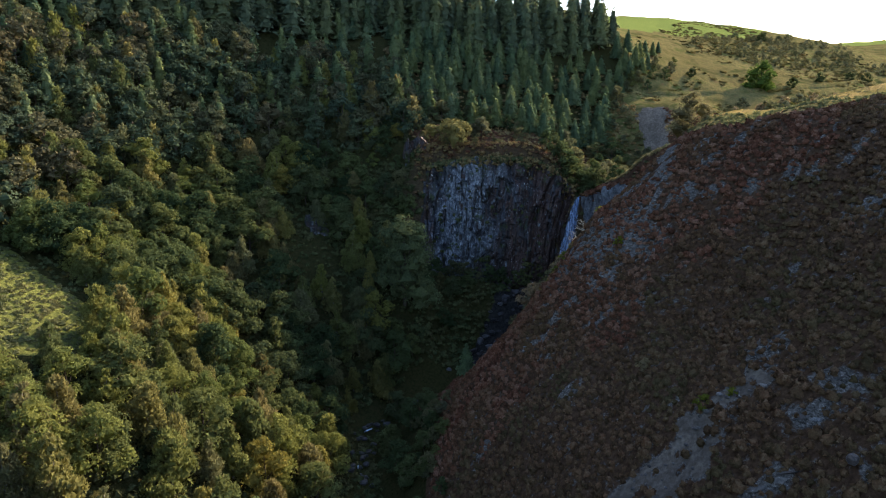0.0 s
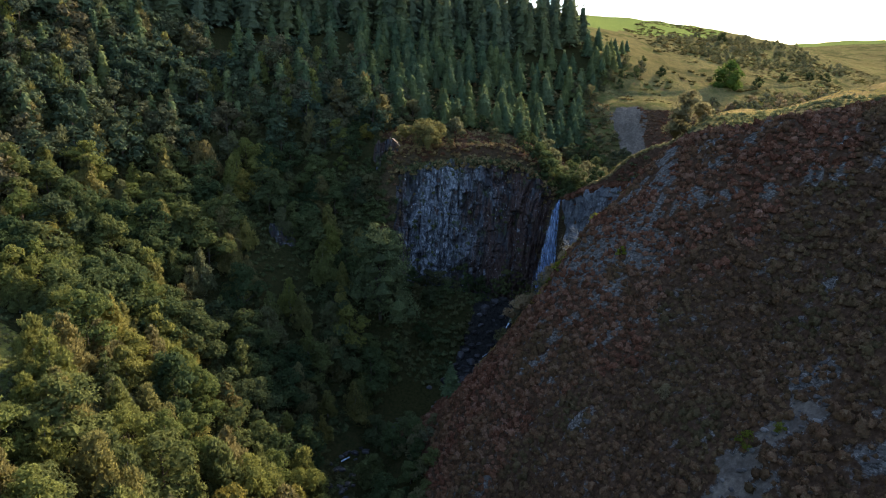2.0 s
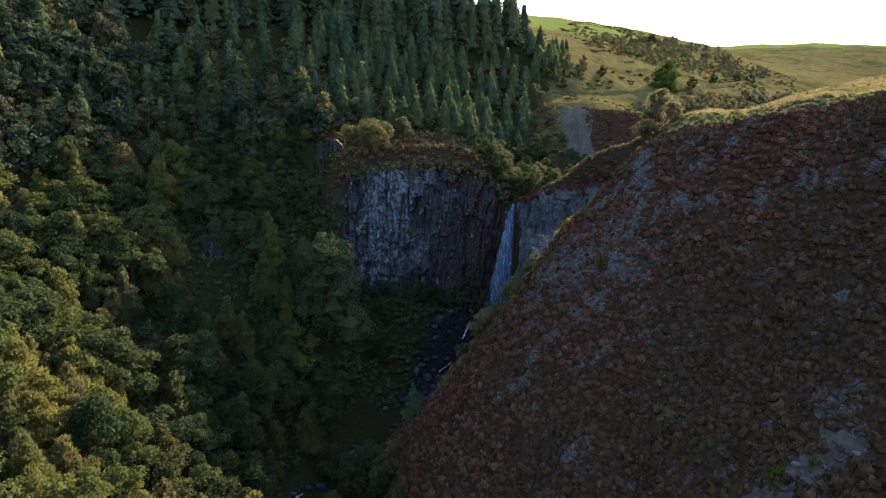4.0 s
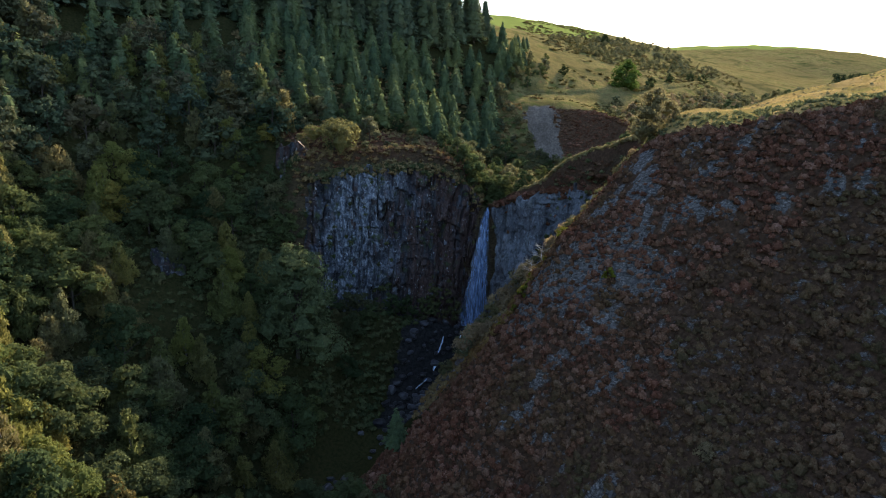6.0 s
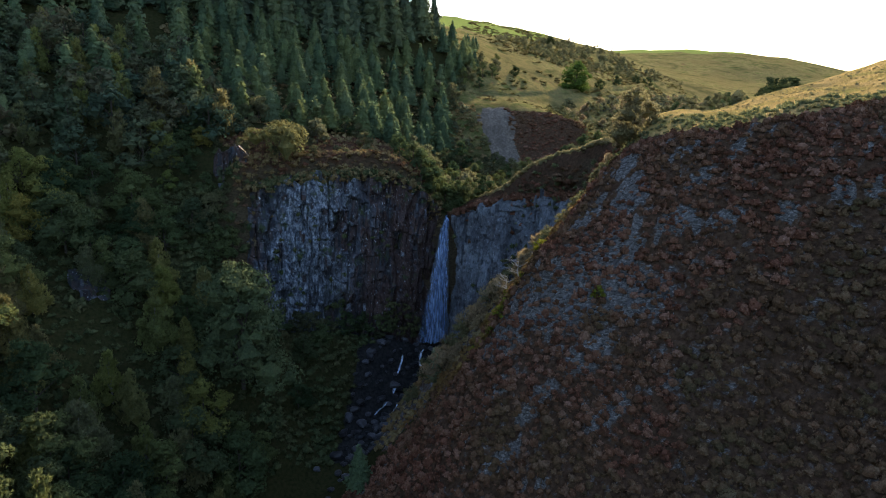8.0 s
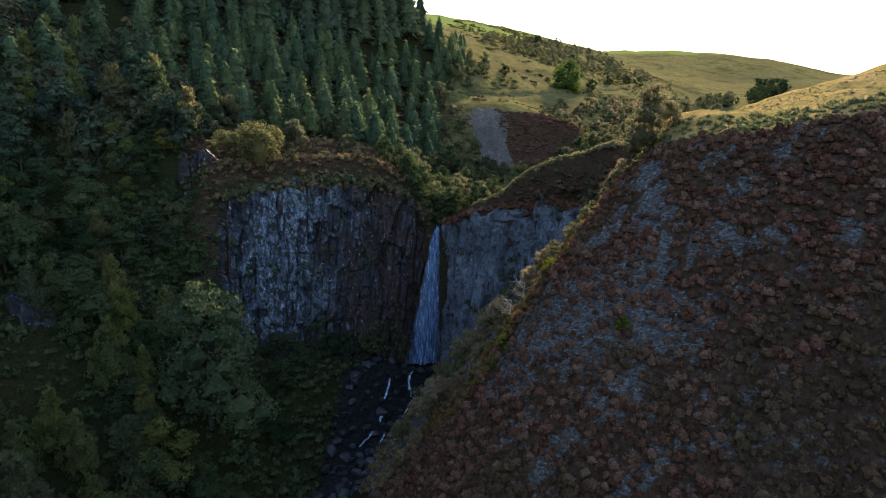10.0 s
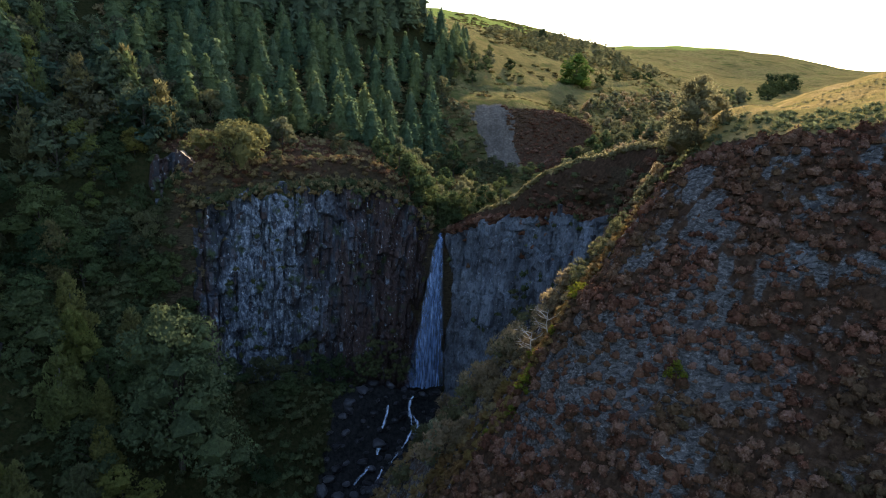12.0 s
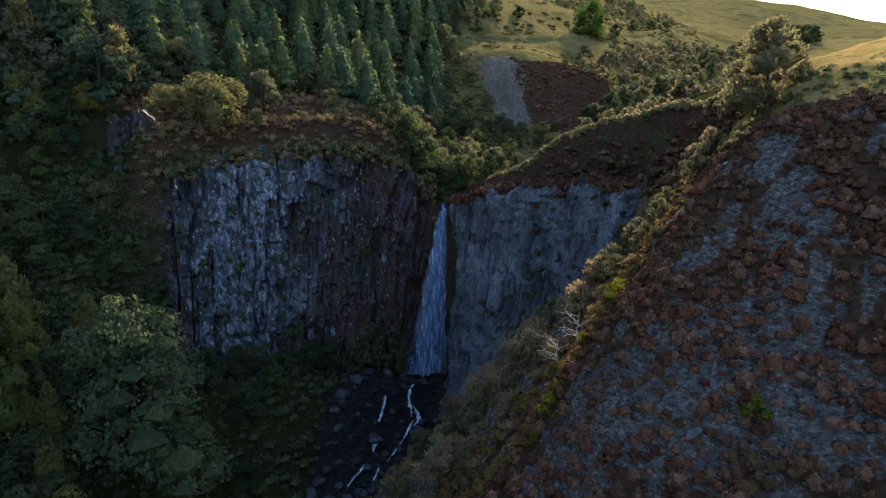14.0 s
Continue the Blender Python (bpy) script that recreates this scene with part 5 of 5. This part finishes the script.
def ribbon(line, w0, w1, mat, name, rag=0.15, thick=0.12, cols=5, pinched=False):
    """A thin veil of water, bowed across, thick in the middle."""
    pts = [Vector(p) for p in line]
    rows = []
    for i, p in enumerate(pts):
        f = i / (len(pts) - 1)
        w = w0 + (w1 - w0) * f
        if pinched:      # uneven, running out at both ends
            w *= (0.25 + math.sin(math.pi * min(1, 0.08 + 0.9 * f))) * rng.uniform(0.5, 1.3)
        row = []
        for k in range(cols):
            s = k / (cols - 1) - 0.5
            row.append((p.x + s * w * 0.96 + rng.normal(0, rag * 0.3), p.y - s * w * 0.25 - (0.25 - s * s) * thick * 4 + rng.normal(0, rag), p.z + rng.normal(0, rag * 0.4)))
        rows.append(row)
    front = np.array(rows).reshape(-1, 3)
    back = front + (0.02, thick, 0)
    n, k = len(rows), cols
    idx = np.arange(n * k).reshape(n, k)
    f = np.c_[idx[:-1, :-1].ravel(), idx[1:, :-1].ravel(), idx[1:, 1:].ravel(), idx[:-1, 1:].ravel()]
    me = mesh_from(name, np.r_[front, back], np.r_[f, f[:, ::-1] + n * k], mat, True)
    edge = np.tile(np.abs(np.linspace(-1, 1, cols)), 2 * n).astype(np.float32)
    me.attributes.new("edge", "FLOAT", "POINT").data.foreach_set("value", edge)
    return me


def build_waterfall():
    fall = thing("waterfall", (0, 0, 0), "tall white waterfall dropping down a slate cliff", "waterfall")

    def drop(x0, x1, top, low, y0=205.6, y1=201.2, n=22):
        out = []
        for i in range(n):
            f = i / (n - 1)
            out.append((x0 + (x1 - x0) * f ** 0.75, y0 + (y1 - y0) * (1 - (1 - f) ** 2), top + (low - top) * f))
        return out

    part("water_curtain", ribbon(drop(44.9, 38.9, 33.2, 0.4), 1.8, 8.6, WATER, "water_curtain", 0.12, 0.2, 11), fall)
    for x0, x1, top, low, w0, w1 in ((45.0, 38.2, 33.3, 0.2, 0.5, 1.1), (44.7, 40.2, 33.2, 0.6, 0.5, 1.3), (44.9, 39.3, 32, 0.2, 0.4, 1.2), (44.5, 37.4, 24, 0.8, 0.3, 1.0), (44.6, 41.6, 20, 1.0, 0.2, 0.7)):
        part("strand", ribbon(drop(x0, x1, top, low, 205.2, 200.7), w0, w1, WATER, "strand", 0.1, 0.15, 5), fall)
    lip = [(49, 213.5, ground(49, 213.5) + 0.25), (47, 210.5, ground(47, 210.5) + 0.25), (45.6, 208, 33.6), (45, 206.2, 33.5), (44.9, 205.6, 32.6)]
    part("lip_water", ribbon(lip, 1.4, 1.0, WATER, "lip_water", 0.03, 0.1, 5), fall)


build_waterfall()


def cascade(line, w0, w1):
    pts = [(x, y, ground(x, y) + dz) for x, y, dz in line]
    fine = []
    for a, b in zip(pts, pts[1:]):
        fine += [tuple(a[k] + (b[k] - a[k]) * i / 3 for k in range(3)) for i in range(3)]
    return tagged(new("cascade", ribbon(fine + [pts[-1]], w0 * 1.05, w1 * 1.05, FOAM, "cascade", 0.16, 0.1, 5, True)), "white water tumbling between dark boulders", "stream", "cascades")


cascade([(36.6, 201.2, 0.9), (35.4, 200.2, 0.8), (34.6, 199.2, 0.7), (34.5, 198, 0.7), (34.2, 196.6, 0.7)], 0.5, 1.1)
cascade([(35.2, 198, 0.8), (35.7, 196.9, 0.7), (35.3, 195.8, 0.7), (33.6, 194.8, 0.6)], 0.6, 1.0)
cascade([(34.2, 196, 0.7), (32.8, 194.6, 0.6), (31.8, 193.4, 0.6), (30.2, 191.9, 0.6)], 0.6, 0.7)
cascade([(29.4, 198, 0.9), (28.7, 197, 0.8), (27.6, 195.8, 0.7), (27, 195, 0.7)], 0.4, 0.6)
cascade([(25.8, 192.9, 0.8), (25.4, 192.2, 0.7), (24.6, 191.2, 0.7)], 0.6, 0.8)
cascade([(22.4, 189.5, 0.8), (21.4, 188.7, 0.7), (19.8, 187.7, 0.7), (18.4, 186.2, 0.7)], 0.7, 0.8)
cascade([(29, 190.8, 0.7), (28.2, 189.8, 0.7), (26.8, 188.8, 0.6)], 0.3, 0.5)
cascade([(24.6, 188, 0.7), (23.6, 186.7, 0.7), (22.6, 185.2, 0.6)], 0.3, 0.5)
cascade([(-18.6, 148.4, 0.5), (-20.4, 147, 0.5)], 0.5, 0.7)
cascade([(-20.2, 134, 0.4), (-20, 132, 0.4)], 0.4, 0.6)

# ---- single trees and shrubs ----
for x, y, s in ((-9.5, 199.5, 0.55), (-6.5, 200.3, 0.4), (-9, 203.5, 0.5), (-14, 203.5, 0.6), (-11.5, 201.5, 0.6), (-19, 204.5, 0.7), (-15, 171, 0.6), (-9, 170.5, 0.55), (0, 183, 0.5), (-6, 190, 0.6), (3, 192, 0.5), (-2, 196, 0.5), (8, 196, 0.45), (-16, 163, 0.6), (-12, 152, 0.6), (-8, 143, 0.65), (-13, 138, 0.6), (-4, 146, 0.5), (-10, 128, 0.6), (-7, 120, 0.5), (-12, 108, 0.6), (-6, 100, 0.5)):
    tree("oak_tree", OAKS[rng.integers(5)], x, y, s, "small dark green oak beside the shaded stream", "tree", "streamside trees")
OLD_OAK = broadleaf_meshes(22, 15.5, 9000, 0.25, LONE_LEAF, BARK, 0.12, 110, 0.05, 0.0, 22)
tree("sycamore_tree", OLD_OAK, -11.5, 179, (32.5 - ground(-11.5, 179)) / 22, "large rounded sycamore standing alone below the cliff", "tree", "", 0.4)
FLAT_TREE = broadleaf_meshes(7.0, 11.5, 4200, 0.2, ROWAN, BARK, 0.0, 22, 0.5)
tree("rowan_tree", FLAT_TREE, 2.2, 211.6, 1.3, "spreading yellow-leaved tree on the cliff edge", "tree", "", 0.2)
THORN = broadleaf_meshes(5.5, 7.5, 1300, 0.18, SCRUB, PALE_BARK, 0.0, 16, 0.5)
tree("hawthorn_tree", THORN, 13.5, 209.6, 0.95, "small flat-topped hawthorn with pale trunk", "tree")
RIM_TREE = broadleaf_meshes(8.8, 9.6, 5200, 0.18, RIM_LEAF, BARK, 0.05, 44, 0.02, 0.25)
tree("hawthorn_tree", RIM_TREE, 56.4, 144, 1.0, "rounded olive hawthorn on the hill brow", "tree", "", 1.0)
tree("birch_tree", BIRCHES[0], -29, 201, 0.95, "pale yellow-green birch with white trunk", "tree", "", 1.0)
tree("spruce_tree", SPRUCES[1], 6, 150.5, 0.72, "small green spruce at the foot of the heather slope", "tree")
DRY_SHRUB = [broadleaf_meshes(4.0, 4.8, 800, 0.20, DRY_LEAF, BARK, 0.1, 14, 0.02, 0.55) for _ in range(3)]
THORNS = [broadleaf_meshes(12, 13, 1400, 0.34, SHADED_LEAF, BARK, 0.0, 30, 0.04) for _ in range(3)]
SHRUB = [broadleaf_meshes(4.4, 4.6, 700, 0.2, SCRUB, BARK, 0.1, 14, 0.02, 0.4) for _ in range(4)]
LIME = [broadleaf_meshes(2.0, 2.4, 420, 0.12, GORSE, BARK, 0.0, 10, 0.02) for _ in range(3)]
SALLOW = [broadleaf_meshes(8.5, 7.6, 1500, 0.27, SCRUB, BARK, 0.2, 26, 0.02, 0.5) for _ in range(3)] + [broadleaf_meshes(8.5, 6.5, 1500, 0.21, OAK, BARK, 0.15, 22, 0.03) for _ in range(2)]
for x, y, s in ((23, 152, 1.5), (44, 152, 0.9), (40, 155, 0.8), (47.5, 151.5, 0.8), (36, 160, 1.0), (31, 160, 0.9), (38, 167, 0.9), (30, 168, 1.0), (25, 166, 1.0), (52, 158, 0.8), (44, 163, 0.7), (34, 154, 0.9), (28, 156, 1.0), (33, 147, 0.6), (37, 148, 0.7), (41, 147.5, 0.7), (45, 148, 0.6), (29, 149, 0.7), (25, 150.5, 0.8), (48, 155, 0.7), (20, 162, 0.9), (42, 170, 0.6), (46, 166, 0.6), (27, 161, 0.8), (38.5, 150.5, 1.0), (34, 152, 1.1), (30, 153, 1.1), (50, 154.5, 1.0), (54, 157.5, 1.0), (42, 152, 1.1), (36, 156, 1.2), (31, 157, 1.2), (26, 158, 1.1), (40, 158, 1.1)):
    tree("shrub", DRY_SHRUB[rng.integers(3)] if rng.random() < 0.75 else SHRUB[rng.integers(4)], x, y, s, "straggly grey-brown shrub in the gully", "shrub", "gully shrubs")
for x, y, s in ((60, 152, 0.8), (62, 155.5, 0.7), (58.5, 150, 0.6), (63.5, 158, 0.6), (61, 158.5, 0.7), (56, 150.5, 0.7), (54, 149.5, 0.6), (58, 155, 0.8), (52, 148.5, 0.6), (59, 162, 0.7), (57, 160, 0.6), (62, 149.5, 0.7), (64, 152, 0.7), (51, 151.5, 0.7), (48, 149, 0.6)):
    tree("shrub", (DRY_SHRUB + SHRUB)[rng.integers(7)], x, y, s, "tan withered shrub at the head of the gully", "shrub", "gully shrubs")
fx, fy = scatter([(55, 196), (60, 188), (64.5, 177), (60.5, 176), (56, 189)], 2.1, 34)
carpet("bracken", fx, fy, clump_variants(5, 36, 0.15, 0.8), 0.7, 1.5, FERN, "green bracken patches on the bank above the cliff", "bracken", 35)
for x, y, s in ((36, 140.8, 1.1), (37.4, 142, 0.7), (28, 139.3, 1.1), (29.4, 140.6, 0.7), (26.1, 139.1, 0.8), (33, 141.6, 0.6), (31, 142.6, 0.7), (35.8, 123.5, 0.95), (35, 77.2, 1.0), (38, 76, 0.6), (24.5, 142.5, 0.6)):
    tree("gorse_bush", LIME[rng.integers(3)], x, y, s, "bright yellow-green gorse bush in the heather", "bush", "gorse bushes")
for x, y, s in ((77, 262, 0.8), (80, 257, 0.9), (82.5, 252.5, 0.8), (86, 247, 0.9), (91, 245, 0.7), (76, 267, 0.9), (96, 246, 0.6), (84, 249, 0.6), (74, 258, 0.9), (79, 252, 0.9), (68, 250, 1.1), (72, 246, 1.2), (70, 262, 1.0), (66, 256, 1.1), (73, 270, 1.0), (77, 246, 1.0), (63, 246, 1.2), (78, 240, 1.0), (70, 240, 1.2)):
    tree("shrub", SHRUB[rng.integers(4)], x, y, s, "olive shrub at the side of the spoil heap", "shrub", "heap shrubs")
PALE_SALLOW = broadleaf_meshes(7.5, 5.5, 1700, 0.24, foliage("pale_sallow_leaves", [(0.22, 0.25, 0.16), (0.24, 0.27, 0.17)], 0.45, 0.5), BARK, 0.35, 30, 0.02, 0.5)
tree("sallow_tree", PALE_SALLOW, 22.9, 155.7, 0.85, "pale grey-green sallow low in the gully", "tree")
tree("shrub", DRY_SHRUB[1], 32.7, 94.7, 0.5, "pale withered bush alone in the heather", "shrub")
boulder(41.6, 57.2, 1.5, "scree stones", "pale broken slate stone on bare scree", 0.5)
tree("spruce_tree", SPRUCES[2], 54.3, 176, 0.5, "young bright green conifer against the cliff", "tree")
for x, y, s in ((42, 210.5, 0.75), (47.5, 209.8, 0.6), (39.5, 211, 0.8), (51, 209, 0.6), (49.5, 214, 0.9), (47, 212, 0.9), (50, 211, 0.8), (43, 212, 0.9), (46, 217, 1.0), (41, 215, 1.0), (53, 214, 0.8), (50, 220, 1.0), (56, 219, 0.9), (44, 222, 1.1), (54, 226, 0.9), (60, 226, 0.9), (48, 227, 1.0), (65, 233, 0.8), (58, 234, 0.9), (38, 213, 0.8), (52, 207.5, 0.6), (58, 210, 0.7), (63, 219, 0.7), (70, 240, 0.8), (66, 246, 0.9), (59, 242, 0.9), (72, 228, 0.6), (36, 219, 0.8)):
    tree("sallow_tree", SALLOW[rng.integers(5) if rng.random() < 0.3 else 3 + rng.integers(2)], x, y, s * rng.uniform(1.05, 1.35), "bushy sallow beside the stream above the fall", "tree", "stream sallows")
for x, y in zip(*along_xy([(78, 236), (105, 243), (150, 264), (230, 314), (330, 390)], 60, 5.0, 61)):
    tree("sallow_tree", SALLOW[rng.integers(5)], x, y, rng.uniform(0.6, 1.1), "olive sallow along the upper stream", "tree", "stream sallows")
for x, y, s in ((20, 201.5, 1.2), (16, 200.5, 1.0), (24, 202, 0.9), (12, 200.5, 0.9), (7, 199.5, 0.9), (3, 199, 1.0), (-6.5, 208, 0.6), (-11, 208.2, 0.7), (-15.5, 209, 0.8), (-7.5, 206.2, 0.8), (-10.5, 205, 0.9), (-14.5, 206.5, 1.1), (-17, 205, 1.0), (-6.2, 203.4, 0.8), (-8.5, 201.5, 1.0), (-12.5, 207.5, 0.7)):
    tree("shrub", SHRUB[rng.integers(4)] if rng.random() < 0.4 else SALLOW[2 + rng.integers(3)], x, y, s * 0.75, "dark shrub rooted at the foot of the rock", "shrub", "rock-step shrubs")
for x, y in zip(*along_xy([(-6, 206.8), (8, 208.3), (22, 209), (38, 209)], 34, 0.8, 67)):
    tree("shrub", (DRY_SHRUB + SHRUB)[rng.integers(7)], x, y, rng.uniform(0.35, 0.75), "brown shrub leaning over the cliff edge", "shrub", "edge shrubs", None, -0.6)
for x, y in zip(*scatter([(-24, 207), (-15, 206), (-13, 213), (-12, 218), (-4, 226), (-20, 230), (-28, 218)], 4.4, 68)):
    tree("oak_tree", OAKS[rng.integers(5)] if rng.random() < 0.6 else LIGHT_OAKS[rng.integers(3)], x, y, rng.uniform(0.35, 0.7), "small oak on the slope beside the cliff", "tree", "cliff-side oaks")
for x, y in zip(*scatter([(-14, 208), (-6, 207.5), (8, 211), (20, 214), (30, 216), (30, 224), (0, 226), (-14, 220)], 6.5, 62)):
    tree("shrub", SHRUB[rng.integers(4)], x, y, rng.uniform(0.5, 0.95), "low brown-green shrub on the slope above the cliff", "shrub", "brow shrubs")
for x, y in zip(*scatter([(-24, 236), (10, 221), (36, 222), (60, 244), (62, 256), (30, 236), (-10, 246)], 6.5, 64)):
    tree("sallow_tree", SALLOW[rng.integers(5)], x, y, rng.uniform(0.45, 0.9), "bushy sallow among the young spruces", "tree", "slope sallows")
tree("sycamore_tree", broadleaf_meshes(12.5, 13, 3600, 0.30, MEADOW_TREE, BARK, 0.1, 70, 0.0, 0.0, 14), 157, 318, 1.12, "round bright green tree beside the hill track", "tree")
for x, y, s in ((180, 330, 0.5), (205, 350, 0.45), (235, 372, 0.4), (250, 380, 0.5), (215, 440, 0.45), (222, 452, 0.5), (120, 310, 0.4)):
    tree("hawthorn_tree", THORNS[rng.integers(3)], x, y, s, "small dark hawthorn on the open hillside", "tree", "hill thorns")
for x, y, s in ((400, 420, 1.0), (415, 432, 1.2), (432, 436, 1.0), (450, 452, 1.2), (466, 455, 1.1), (380, 404, 0.8), (365, 396, 0.7), (480, 470, 1.1), (350, 380, 0.7)):
    tree("oak_tree", THORNS[rng.integers(3)], x, y, s, "dark round tree in the upper valley", "tree", "valley trees")
FAR_SHRUB = [broadleaf_meshes(4.4, 4.8, 220, 0.34, SCRUB, BARK, 0.1, 12, 0.02) for _ in range(4)]
FAR_DRY = [broadleaf_meshes(4.0, 4.8, 220, 0.34, DRY_LEAF, BARK, 0.1, 12, 0.02) for _ in range(3)]
VALLEY = [(76, 222), (84, 208), (100, 198), (135, 205), (180, 245), (240, 300), (300, 375), (270, 372), (205, 335), (140, 296), (112, 272), (134, 258), (120, 240)]
woodland("moor_scrub", [(100, 296), (140, 312), (210, 352), (320, 440), (300, 462), (235, 470), (180, 430), (120, 360), (92, 318)], 8, FAR_SHRUB, 63, "olive shrubs dotted over the moor", 0.4, 1.1, 0.02)
woodland("valley_scrub", VALLEY, 8.0, FAR_SHRUB, 65, "olive shrubs over the floor of the upper valley", 0.5, 1.4)
woodland("withered_scrub", VALLEY, 10, FAR_DRY, 69, "tan withered shrubs in the upper valley", 0.5, 1.2)
for x, y in zip(*along_xy([(7, 62), (2, 82), (-2, 100), (-4, 114), (-3, 130), (-2, 146)], 46, 1.6, 66)):
    if rng.random() < 0.5:
        tree("shrub", SHRUB[rng.integers(4)], x, y, rng.uniform(0.5, 1.1), "low shrub at the foot of the heather slope", "shrub", "foot shrubs")
    else:
        tree("oak_tree", OAKS[rng.integers(5)], x, y, rng.uniform(0.2, 0.42), "young oak at the foot of the heather slope", "tree", "foot oaks")
for x, y, s in ((88, 296, 0.9), (92, 303, 0.8), (97, 312, 0.7), (104, 322, 0.6), (84, 290, 0.8), (78, 282, 0.8), (110, 332, 0.5), (79.5, 297, 1.0), (82, 292, 0.9), (91, 295, 0.7), (78.5, 287.5, 0.9), (73, 281, 0.9), (86, 303, 0.9), (95, 300, 0.6)):
    tree("spruce_tree", SPRUCES[rng.integers(4)], x, y, s, "scattered spruce at the plantation edge", "tree", "edge spruces")
for x, y, s in ((84, 287, 0.8), (96, 294, 0.8), (103, 299, 0.7), (88, 290, 0.7), (75, 276, 0.9), (68, 276, 0.9), (92, 288, 0.6), (100, 304, 0.8), (108, 306, 0.7), (81, 283, 0.7), (112, 314, 0.7)):
    tree("sallow_tree", SALLOW[rng.integers(5)], x, y, s, "bushy sallow at the plantation edge", "tree", "edge sallows")


def build_dead_tree(x, y):
    e = thing("dead_tree", (x, y, ground(x, y)), "bleached leafless tree leaning from the spur edge", "tree")
    r = np.random.default_rng(71)
    part("trunk", mesh_from("trunk", *merged([limb((0, 0, -0.5), (-0.5, 0, 1.6), 0.10, 0.07), limb((-0.5, 0, 1.6), (-0.2, 0.1, 3.6), 0.07, 0.03)]), BLEACHED, True), e)
    for i in range(9):
        a, z = r.uniform(1.8, 4.4) if i % 3 else r.uniform(0, 6.28), r.uniform(1.0, 3.4)
        ln = r.uniform(1.2, 2.6)
        b0 = np.array((-0.3, 0, z))
        b1 = b0 + (math.cos(a) * ln * 0.6, math.sin(a) * ln * 0.6, ln * 0.25)
        b2 = b1 + (math.cos(a + .4) * ln * 0.5, math.sin(a + .4) * ln * 0.5, ln * r.uniform(-0.1, 0.4))
        part("branch", mesh_from("branch", *merged([limb(b0, b1, 0.04, 0.028, 5), limb(b1, b2, 0.028, 0.012, 5), limb(b1, b1 + (math.cos(a - .8) * .8, math.sin(a - .8) * .8, .5), 0.022, 0.010, 5)]), BLEACHED, True), e)


build_dead_tree(33, 142.3)
build_dead_tree(31.5, 143.5)


def build_pole(x, y):
    e = thing("utility_pole", (x, y, ground(x, y)), "tall wooden utility pole on the skyline", "pole")
    part("pole", mesh_from("pole", *merged([limb((0, 0, -1), (0, 0, 11), 0.22, 0.16, 8)]), BARK, True), e)
    part("crossarm", mesh_from("crossarm", *merged([limb((-1.1, 0, 10.3), (1.1, 0, 10.3), 0.09, 0.09, 6)]), BARK), e)


build_pole(176, 512)


def build_track():
    """The hill track: a worn grassy shelf along the slope."""
    line = [(70, 280, 0), (99, 288, 0), (134, 304, 0), (204, 345, 0), (330, 440, 0)]
    rows = []
    for u in np.linspace(0, 1, 130):
        a, b = along(line, u), along(line, min(1, u + 0.01)) if u < 1 else along(line, 1)
        t = (along(line, min(1, u + 0.01)) - along(line, max(0, u - 0.01))).normalized()
        z = ground(a.x, a.y) + 0.9
        for s, dz in ((-2.2, -2.2), (-0.8, 0), (0, -0.1), (0.8, 0), (1.4, -0.7)):
            rows.append((a.x + t.y * -s, a.y + t.x * s, z + (dz if s > 0 else dz)))
    idx = np.arange(len(rows)).reshape(-1, 5)
    f = np.concatenate([np.c_[idx[:-1, c], idx[1:, c], idx[1:, c + 1], idx[:-1, c + 1]] for c in range(4)])
    me = mesh_from("track", np.array(rows), f, GROUND, True)
    me.attributes.new("moor", "FLOAT", "POINT").data.foreach_set("value", np.ones(len(rows), np.float32))
    tagged(new("track", me), "worn grassy track along the hillside", "track", "", "structure")


build_track()
